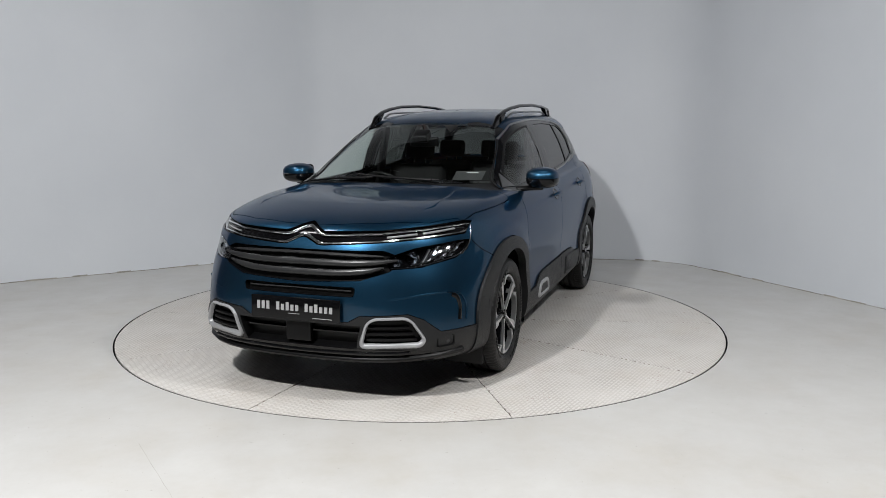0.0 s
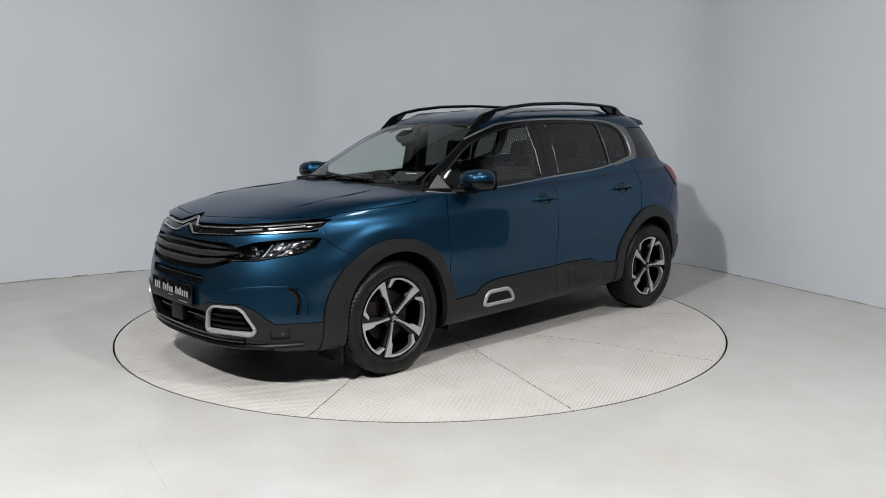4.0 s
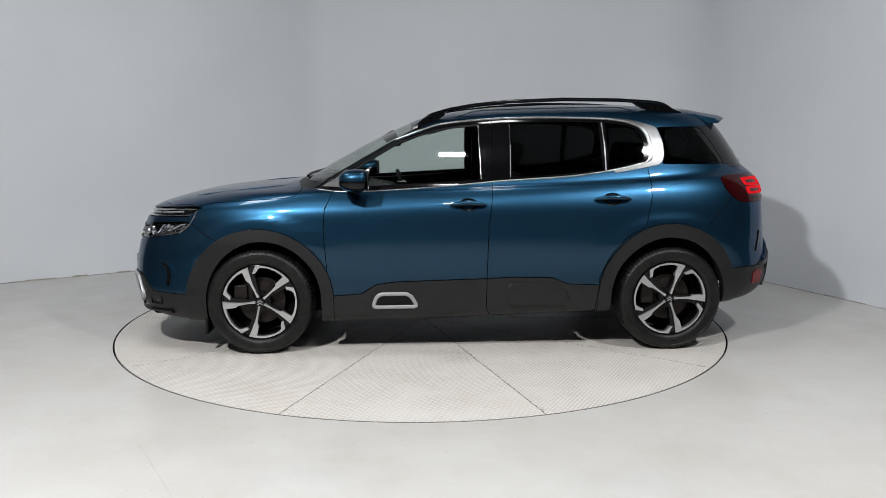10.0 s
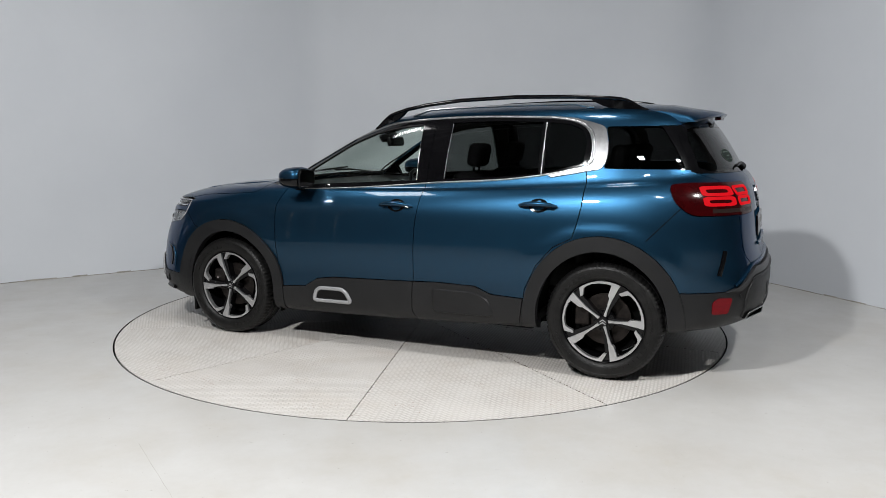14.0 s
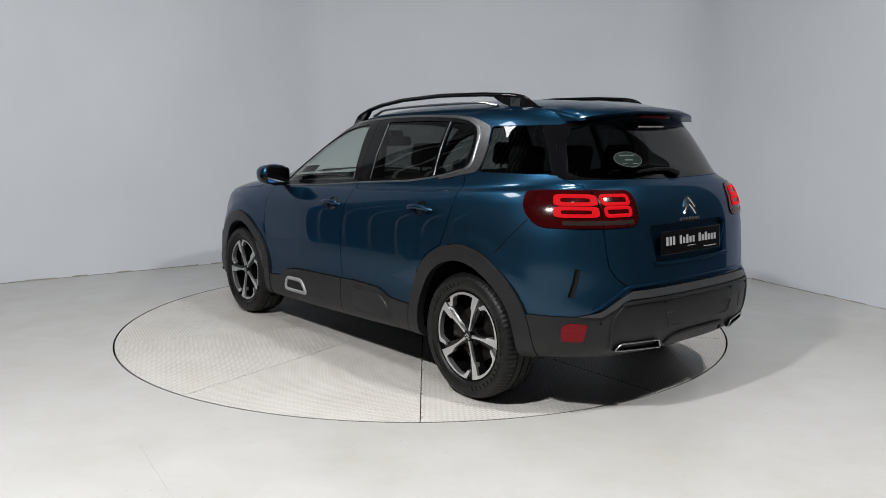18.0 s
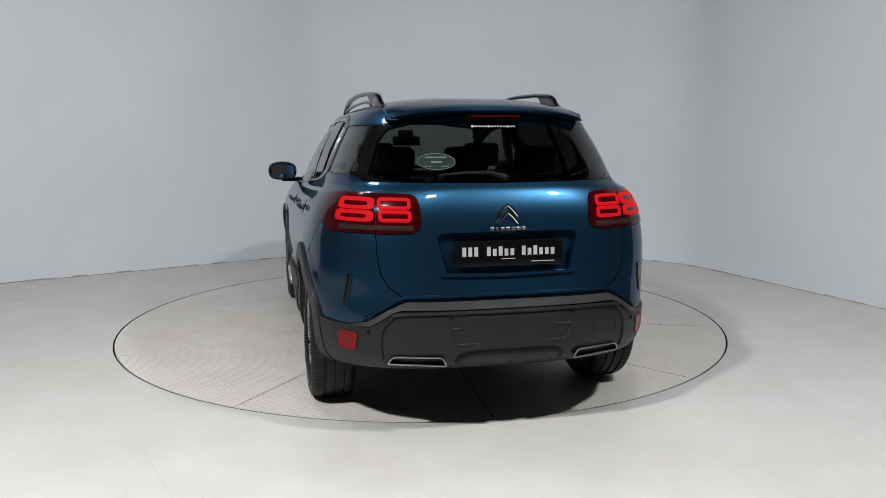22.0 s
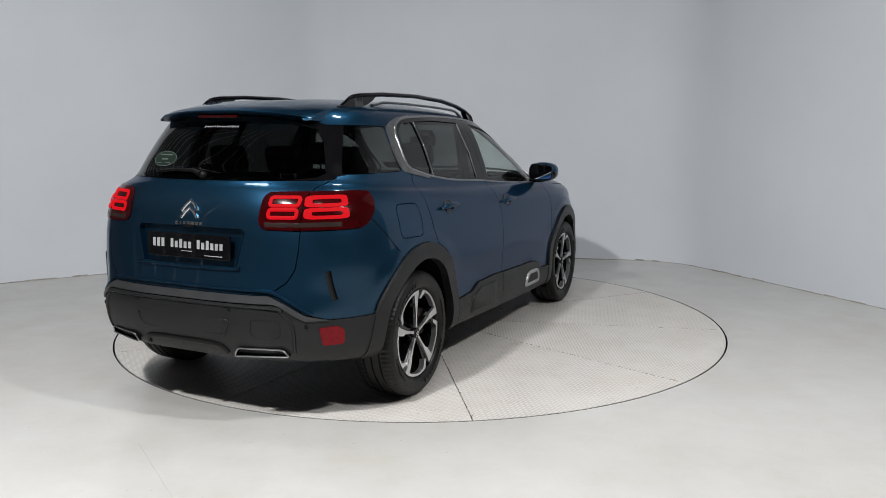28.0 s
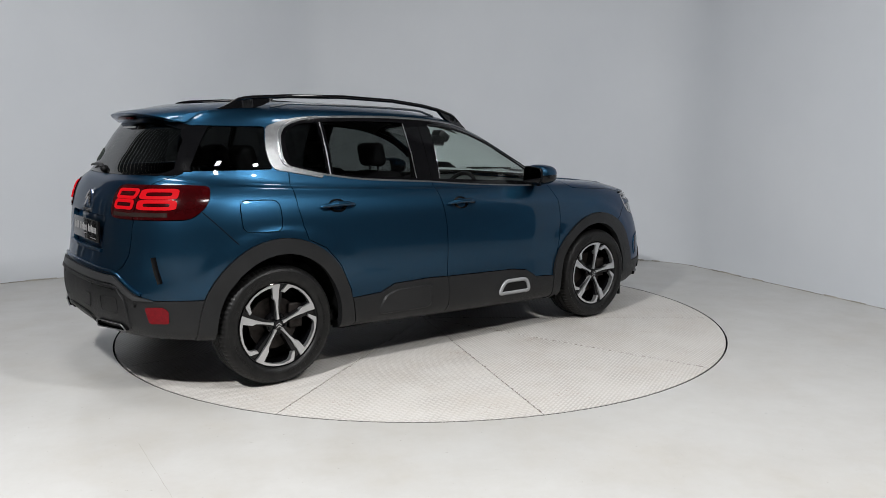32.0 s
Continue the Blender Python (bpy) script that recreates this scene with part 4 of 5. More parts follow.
def seat(x, y, width, lean=12, rests=(0,)):
    top = new("seat")
    top.parent = car
    top.matrix_basis = pose(x, y, 0.0)
    tagged(top, "dark cloth car seat")
    w = width / 2
    bm = bmesh.new()
    box(bm, -0.28, 0.26, -w, w, 0.48, 0.66, None, 0.06)
    part("cushion", bm, CLOTH, top)
    bm = bmesh.new()
    box(bm, -0.075, 0.075, -w, w, 0.0, 0.62, pose(-0.24, 0, 0.58, 0, -lean, 0), 0.065)
    part("backrest", bm, CLOTH, top)
    for r in rests:
        bm = bmesh.new()
        box(bm, -0.045, 0.045, -0.125, 0.125, 0.66, 0.82, pose(-0.24, r, 0.58, 0, -lean, 0), 0.045)
        part("headrest", bm, CLOTH, top)
        bm = bmesh.new()
        for k in (-0.05, 0.05):
            tube(bm, [pose(-0.24, r, 0.58, 0, -lean, 0) @ Vector((0, k, 0.58)), pose(-0.24, r, 0.58, 0, -lean, 0) @ Vector((0, k, 0.68))], 0.007, 8)
        part("headrest_post", bm, CHROME, top)


seat(0.02, 0.37, 0.50)
seat(0.02, -0.37, 0.50)
for y in (0.42, 0.0, -0.42):
    seat(-0.92, y, 0.41, 14)


def cabin():
    bm = bmesh.new()
    rows = []
    for y in (-0.74, -0.5, -0.25, 0.0, 0.25, 0.5, 0.74):
        q = 1 - (y / 0.9) ** 2 * 0.25
        rows.append([bm.verts.new((x, y, z)) for x, z in ((0.98 * q + 0.1, 1.085), (0.72, 1.075), (0.52, 1.04), (0.44, 0.98), (0.47, 0.86), (0.60, 0.62), (0.75, 0.45))])
    for a, b in zip(rows, rows[1:]):
        for i in range(6):
            bm.faces.new((a[i], a[i + 1], b[i + 1], b[i]))
    part("dashboard", bm, BLACK, car, "black soft-plastic dashboard")
    wheel_top = new("steering_wheel")
    wheel_top.parent = car
    wheel_top.matrix_basis = pose(0.40, -0.37, 0.985, 0, -66, 0)
    bm = bmesh.new()
    tube(bm, [(0.178 * math.cos(k * math.tau / 32), 0.185 * math.sin(k * math.tau / 32), 0) for k in range(32)], 0.016, 10, closed=True)
    part("rim", bm, BLACK, wheel_top, "black leather steering-wheel rim")
    bm = bmesh.new()
    box(bm, -0.05, 0.05, -0.07, 0.07, -0.03, 0.015, None, 0.02)
    part("boss", bm, BLACK, wheel_top)
    for a, b in (((0, 0.06, 0), (0.02, 0.175, 0)), ((0, -0.06, 0), (0.02, -0.175, 0)), ((-0.04, 0, 0), (-0.17, 0, 0))):
        bm = bmesh.new()
        tube(bm, [a, b], 0.014, 8)
        part("spoke", bm, SATIN if a[0] < 0 else BLACK, wheel_top)
    bm = bmesh.new()
    box(bm, -0.02, 0.02, -0.11, 0.11, -0.035, 0.035, pose(0.46, 0.0, 1.385, 0, 12, 0), 0.015)
    part("rear_view_mirror", bm, BLACK, car, "black interior mirror")
    bm = bmesh.new()
    box(bm, -0.05, 0.05, -0.06, 0.06, -0.03, 0.03, pose(0.52, 0.0, 1.425, 0, 30, 0), 0.015)
    part("sensor_pod", bm, BLACK, car, "black sensor pod")
    bm = bmesh.new()
    box(bm, 0.40, 0.47, -0.13, 0.13, 0.97, 1.09, None, 0.012)
    part("display", bm, GLOSS, car, "gloss black dashboard display")
    bm = bmesh.new()
    box(bm, -0.95, 0.9, -0.78, 0.78, 0.30, 0.36)
    box(bm, -1.90, -0.90, -0.58, 0.58, 0.43, 0.48)
    part("cabin_floor", bm, CLOTH, car, "dark carpet")
    bm = bmesh.new()
    box(bm, -1.90, -1.28, -0.66, 0.66, 0.98, 1.01, None, 0.01)
    part("parcel_shelf", bm, BLACK, car, "black luggage cover")
    bm = bmesh.new()
    box(bm, -1.93, -1.90, -0.52, 0.52, 0.45, 1.20, None, 0.01)
    part("tailgate_lining", bm, CLOTH, tailgate, "dark tailgate lining")
    bm = bmesh.new()
    box(bm, -0.10, 0.45, -0.10, 0.10, 0.45, 0.78, None, 0.03)
    part("centre_console", bm, BLACK, car)
    # headlining: the roof's own shape, a little lower
    bm = bmesh.new()
    rows = []
    for i in range(15):
        x = 0.25 - i * 0.137
        w = 0.56
        rows.append([bm.verts.new(onto("z", 1, x, w * (j / 5 - 1), 0) - Vector((0, 0, 0.035 + 0.02 * abs(j / 5 - 1) ** 3))) for j in range(11)])
    for a, b in zip(rows, rows[1:]):
        for j in range(10):
            bm.faces.new((a[j], a[j + 1], b[j + 1], b[j]))
    part("headlining", bm, LINING, car, "pale grey cloth headlining")
    for s, zs in ((1, (FD, RD)), (-1, (FD_R, RD_R))):
        for z, d in zip(zs, doors[s]):
            part("door_lining", panel(z, -0.045, 0.012, 0.0), BLACK, d, "black plastic door lining")
        bm = bmesh.new()
        box(bm, -1.76, -1.24, 0.60 if s > 0 else -0.63, 0.63 if s > 0 else -0.60, 0.36, 1.17, None, 0.012)
        part("boot_lining", bm, CLOTH, car, "dark boot side lining")
        x, y = -0.19, 0.60
        bm = bmesh.new()
        box(bm, -0.045, 0.045, -0.02, 0.02, 0.35, 1.50, Matrix(((1, 0, 0, x), (0, 1, -0.16 * s, (y + 0.24) * s), (0, 0, 1, 0), (0, 0, 0, 1))), 0.012)
        part("pillar_lining", bm, BLACK, car)
        bm = bmesh.new()
        tube(bm, [(-0.22, (y + 0.005) * s, 1.42), (-0.21, (y + 0.06) * s, 1.0), (-0.18, 0.62 * s, 0.55)], 0.018, 6, 0.15, up=(0, 1, 0))
        part("seat_belt", bm, CLOTH, car, "dark grey seat belt")


cabin()


# ---- trim: bars laid on the skin ----
def smooth_line(pts, steps=4):
    out, n = [], len(pts)
    v = [Vector(p) for p in pts]
    for i in range(n - 1):
        for s in range(steps):
            out.append(tuple(spline(v[max(i - 1, 0)], v[i], v[i + 1], v[min(i + 2, n - 1)], s / steps)))
    return out + [tuple(pts[-1])]


def strip(bm, axis, sign, line, half, thick, lift=0.0, closed=False):
    """A bar of flat section laid along a line on the skin, as seen down an axis; half: its half width."""
    pts = [onto(axis, sign, a, b, lift) for a, b in line]
    n, rings = len(pts), []
    for i, p in enumerate(pts):
        a, b = pts[(i - 1) % n if closed else max(i - 1, 0)], pts[(i + 1) % n if closed else min(i + 1, n - 1)]
        d = (b - a).normalized()
        q, nor, _, _ = TREE.find_nearest(p)
        k = "xyz".index(axis)
        if nor[k] * sign < 0:
            nor = -nor
        w = nor.cross(d).normalized()
        nor = d.cross(w).normalized()
        if nor[k] * sign < 0:
            nor, w = -nor, -w
        h = half[i] if isinstance(half, list) else half
        rings.append([bm.verts.new(p + w * u * h + nor * v * thick) for u, v in ((-1, -1), (-1, 0.45), (-0.55, 1), (0.55, 1), (1, 0.45), (1, -1))])
    for i in range(n if closed else n - 1):
        q, w = rings[i], rings[(i + 1) % n]
        for k in range(6):
            bm.faces.new((q[k], q[(k + 1) % 6], w[(k + 1) % 6], w[k]))
    if not closed:
        bm.faces.new(rings[0])
        bm.faces.new(rings[-1][::-1])


def bar(name, material, parent, axis, sign, line, half, thick, label="", lift=0.0, closed=False, smooth=True):
    bm = bmesh.new()
    strip(bm, axis, sign, smooth_line(line) if smooth and not closed else line, half, thick, lift, closed)
    return part(name, bm, material, parent, label, sharp=50)


BELT = [(1.0, 1.086), (0.84, 1.072), (0.62, 1.074), (0.2, 1.098), (-0.17, 1.130), (-0.28, 1.138), (-0.66, 1.163), (-0.88, 1.189), (-1.03, 1.215), (-1.19, 1.252)]
CANT = [(1.0, 1.092), (0.84, 1.193), (0.65, 1.300), (0.47, 1.405), (0.28, 1.475), (0.13, 1.516), (-0.18, 1.545), (-0.52, 1.555), (-0.90, 1.549), (-1.06, 1.535), (-1.15, 1.510), (-1.21, 1.475), (-1.238, 1.425), (-1.249, 1.343), (-1.245, 1.285), (-1.205, 1.257)]
RAIL = [(0.36, 1.520), (0.29, 1.550), (0.21, 1.578), (0.10, 1.610), (-0.05, 1.637), (-0.30, 1.664), (-0.69, 1.680), (-1.07, 1.676), (-1.30, 1.663), (-1.42, 1.648), (-1.50, 1.624)]


def flank(s):
    a, b = doors[s]
    bar("belt_trim", SATIN, a, "y", s, [p for p in BELT if p[0] > -0.2] + [(-0.172, 1.1302)], 0.0050, 0.004, "satin chrome waist trim")
    bar("belt_trim", SATIN, b, "y", s, [(-0.186, 1.1312)] + [p for p in BELT if p[0] < -0.2], 0.0058, 0.004, "satin chrome waist trim")
    bar("roof_trim", SATIN, car, "y", s, CANT[3:], 0.0075, 0.006, "satin chrome window arch", lift=0.001)
    bar("pillar_seal", BLACK, car, "y", s, CANT[:4], 0.006, 0.004, "black rubber pillar seal", lift=0.001)
    bar("window_frame", BLACK, a, "y", s, [(0.80, 1.172), (0.65, 1.268), (0.47, 1.374), (0.28, 1.446), (0.09, 1.488), (-0.085, 1.504)], 0.008, 0.004, "black rubber window seal", lift=-0.002)
    bar("window_divider", DARKTRIM, b, "y", s, [(-0.928, 1.518), (-0.935, 1.36), (-0.937, 1.205)], 0.005, 0.003, "satin window divider", smooth=False)
    bar("window_channel", SATIN, a, "y", s, [(-0.088, 1.50), (-0.092, 1.32), (-0.098, 1.15)], 0.003, 0.002, "satin window channel", smooth=False)
    bar("window_channel", SATIN, b, "y", s, [(-0.298, 1.51), (-0.297, 1.32), (-0.293, 1.16)], 0.002, 0.002, "satin window channel", smooth=False)
    # roof rail on two feet, with a bright strip below
    rail = new("roof_rail")
    rail.parent = car
    tagged(rail, "black roof rail with a satin strip beneath")
    pts = smooth_line([(x, z) for x, z in RAIL], 3)
    bm = bmesh.new()
    ys = lambda x: (0.522 - 0.035 * ((x + 0.6) / 1.0) ** 2) * s

    def crest(x):
        """Height of the rail's middle line: the plan's line, brought down to the roof at both ends."""
        z = float(np.interp(-x, [-p[0] for p in RAIL], [p[1] for p in RAIL]))
        f = ease(min(0.38 - x, x + 1.53) / 0.16)
        return (onto("z", 1, x, ys(x)).z + 0.003) * (1 - f) + z * f

    tube(bm, [(x, ys(x), crest(x)) for x, z in pts], [0.003 + 0.018 * min(1.0, 6 * min(i, len(pts) - 1 - i) / len(pts)) for i in range(len(pts))], 12, 0.62)
    part("bar", bm, GLOSS, rail)
    for x0, x1 in ((0.35, 0.10), (-1.16, -1.52)):
        bm = bmesh.new()
        n = 8
        hi = [(x0 + (x1 - x0) * k / n) for k in range(n + 1)]
        for k in range(n):
            vs = []
            for x in (hi[k], hi[k + 1]):
                y = ys(x)
                zt = crest(x)
                zb = onto("z", 1, x, y).z - 0.004
                q = (x - x0) / (x1 - x0) if x0 > 0 else (x - x1) / (x0 - x1)
                q = max(0.0, min(1.0, (q - 0.5) / 0.5))
                zb = zb + max(0.0, zt - 0.004 - zb) * q * q
                vs.append([(x, y - 0.018, zb), (x, y + 0.018, zb), (x, y + 0.013, max(zt, zb + 0.002)), (x, y - 0.013, max(zt, zb + 0.002))])
            q = [bm.verts.new(p) for p in vs[0]]
            w = [bm.verts.new(p) for p in vs[1]]
            for i in range(4):
                bm.faces.new((q[i], q[(i + 1) % 4], w[(i + 1) % 4], w[i]))
            bm.faces.new(q)
            bm.faces.new(w[::-1])
        bmesh.ops.remove_doubles(bm, verts=bm.verts[:], dist=0.0005)
        part("foot", bm, GLOSS, rail)
    bm = bmesh.new()
    tube(bm, [onto("z", 1, x, ys(x), 0.004 + 0.022 * ease(min(k, 23 - k) / 2.5)) for k, x in enumerate([0.05 - 0.054 * k for k in range(24)])], 0.011, 8, 0.7)
    part("strip", bm, SATIN, rail, "satin chrome strip")
    # door handles
    for d, x, z in ((a, -0.005, 0.988), (b, -0.958, 1.022)):
        h = new("door_handle")
        h.parent = car
        tagged(h, "body-coloured handle over a dark cup")
        bm = bmesh.new()
        line = [(x + 0.062 * math.cos(k * math.tau / 20), z + 0.040 * math.sin(k * math.tau / 20)) for k in range(20)]
        vs = [bm.verts.new(onto("y", s, *p, 0.0025)) for p in line]
        c = bm.verts.new(onto("y", s, x, z, -0.004))
        for i in range(20):
            bm.faces.new((vs[i], vs[(i + 1) % 20], c))
        ob = part("cup", bm, GLOSS, h, "dark handle cup")
        bm = bmesh.new()
        n = 12
        pts = [onto("y", s, x + 0.118 - 0.236 * k / n, z - 0.004 + 0.006 * math.sin(math.pi * k / n), 0.010 + 0.024 * math.sin(math.pi * k / n) ** 0.5) for k in range(n + 1)]
        tube(bm, pts, [0.007 + 0.008 * min(1, 4 * min(k, n - k) / n) for k in range(n + 1)], 12, 0.95)
        part("grip", bm, PAINT, h)
        bm = bmesh.new()
        tube(bm, [p + Vector((0, 0.004 * s, -0.0125)) for p in pts[1:-1]], 0.002, 8)
        part("grip_edge", bm, GLOSS, h, "thin dark edge")
    # airbump frame on the front door, plain block on the rear door
    ring = rounded([(0.624, 0.318), (0.600, 0.386), (0.570, 0.404), (0.402, 0.406), (0.368, 0.386), (0.330, 0.321)], [0.026, 0.026, 0.026, 0.026, 0.026, 0.026], 4)
    bar("airbump_frame", SILVER, a, "y", s, ring, 0.0125, 0.009, "silver plastic frame", lift=0.016, closed=True)
    bm = bmesh.new()
    inner = [((p[0] - 0.477) * 0.86 + 0.477, (p[1] - 0.363) * 0.76 + 0.363) for p in ring]
    vs = [bm.verts.new(onto("y", s, *p, 0.018)) for p in inner]
    lo = [bm.verts.new(onto("y", s, *p, 0.008)) for p in inner]
    bm.faces.new(vs)
    for i in range(len(vs)):
        bm.faces.new((vs[i], vs[(i + 1) % len(vs)], lo[(i + 1) % len(vs)], lo[i]))
    part("airbump", bm, BLACK, a, "dark rubber insert")
    blk = rounded([(-0.27, 0.315), (-0.26, 0.470), (-0.56, 0.468), (-0.66, 0.43), (-0.70, 0.32)], 0.04, 4)
    bm = bmesh.new()
    big, small = blk, [((p[0] + 0.47) * 0.93 - 0.47, (p[1] - 0.39) * 0.90 + 0.39) for p in blk]
    lo, hi = [bm.verts.new(onto("y", s, *p, 0.010)) for p in big], [bm.verts.new(onto("y", s, *p, 0.022)) for p in small]
    bm.faces.new(hi)
    for i in range(len(lo)):
        bm.faces.new((lo[i], lo[(i + 1) % len(lo)], hi[(i + 1) % len(lo)], hi[i]))
    part("rubbing_block", bm, PLASTIC, b, "raised dark plastic block")
    # door mirror
    m = new("door_mirror")
    m.parent = car
    m.matrix_basis = Matrix.Translation((0.695, 0.955 if s > 0 else -0.922, 1.152))
    tagged(m, "teal-blue door mirror on a black foot")
    for name, z0, z1, mat in (("cap", 0.0, 0.072, PAINT), ("lower_cap", -0.070, -0.002, GLOSS)):
        bm = bmesh.new()
        n, r = 20, 8
        rows = []
        for i in range(r + 1):
            f = i / r
            z = z0 + (z1 - z0) * f
            k = abs(z) / 0.073
            sq = (1 - k ** 3.0) ** (1 / 2.2) if k < 1 else 0.02
            rows.append([bm.verts.new(((0.135 * (abs(math.cos(q)) ** 0.75) * (1 if math.cos(q) > 0 else -0.42)) * sq, (0.110 * (abs(math.sin(q)) ** 0.7) * (1 if math.sin(q) > 0 else -1) * sq) , z)) for q in [j * math.tau / n for j in range(n)]])
        for p, w in zip(rows, rows[1:]):
            for j in range(n):
                bm.faces.new((p[j], p[(j + 1) % n], w[(j + 1) % n], w[j]))
        bm.faces.new(rows[0][::-1])
        bm.faces.new(rows[-1])
        part(name, bm, mat, m, sharp=45)
    bm = bmesh.new()
    face = rounded([(-0.095, -0.062), (0.095, -0.056), (0.097, 0.050), (-0.083, 0.066)], 0.032, 4)
    slab(bm, face, 0.008, pose(-0.050, 0, 0, 90, 0, -90))
    part("mirror_frame", bm, BLACK, m)
    bm = bmesh.new()
    slab(bm, [(p[0] * 0.92, p[1] * 0.9) for p in face], 0.003, pose(-0.0585, 0, 0, 90, 0, -90))
    part("mirror_glass", bm, MIRROR, m, "silvered mirror glass")
    bm = bmesh.new()
    tube(bm, [(0.09, -0.165 * s, -0.075), (0.05, -0.10 * s, -0.07), (0.01, 0.0, -0.062)], [0.030, 0.026, 0.03], 12, 0.7)
    part("foot", bm, BLACK, m, "black mirror foot")
    # bright triangle ahead of the front door glass
    bm = bmesh.new()
    tri = [(0.955, 1.098), (0.815, 1.180), (0.812, 1.096)]
    hi = [bm.verts.new(onto("y", s, *p, 0.005)) for p in tri]
    lo = [bm.verts.new(onto("y", s, *p, -0.004)) for p in tri]
    bm.faces.new(hi)
    for i in range(3):
        bm.faces.new((hi[i], hi[(i + 1) % 3], lo[(i + 1) % 3], lo[i]))
    part("mirror_sail", bm, DARKTRIM, a, "satin grey mirror triangle")
    # seams that run from the arches into the wings
    bar("wing_seam", VOID, car, "y", s, [(1.80, 0.865), (1.72, 0.80), (1.63, 0.755)], 0.0024, 0.0014)
    bar("quarter_seam", VOID, car, "y", s, [(-1.775, 1.03), (-1.60, 0.845)], 0.0026, 0.0014)


MIRROR = surface("silvered_mirror", (0.8, 0.8, 0.8), (0.85, 0.85, 0.85), 3, 0.01, 1.0, vary=0.005)
for s in (1, -1):
    flank(s)


# ---- the front ----
def mirrored(line):
    return line + [(-a, b) for a, b in line[::-1] if a > 1e-6]


def plate(parent, axis_sign, x, z, tilt, words):
    """A black dealer plate with pale bars for its writing."""
    p = new("number_plate")
    p.parent = parent
    p.matrix_basis = pose(x, 0, z, 90 + tilt, 0, 90 if axis_sign > 0 else -90)
    tagged(p, "black plate with a row of white bars")
    bm = bmesh.new()
    box(bm, -0.27, 0.27, -0.063, 0.060, -0.006, 0.006, None, 0.004)
    part("backing", bm, GLOSS, p)
    for a, b, c, d in words:
        bm = bmesh.new()
        box(bm, a, b, c, d, 0.0055, 0.0075)
        part("bar", bm, PRINT, p)


WORDS = [(x, x + 0.0185, -0.014, 0.030 if k in tall else 0.019) for x0, n, tall in ((-0.232, 3, (0, 1, 2)), (-0.112, 5, (0, 2)), (0.062, 6, (0, 2))) for k, x in [(k, x0 + 0.0292 * k) for k in range(n)]]
WORDS += [(-0.04, 0.03, -0.030, -0.027), (0.11, 0.225, -0.047, -0.043)]


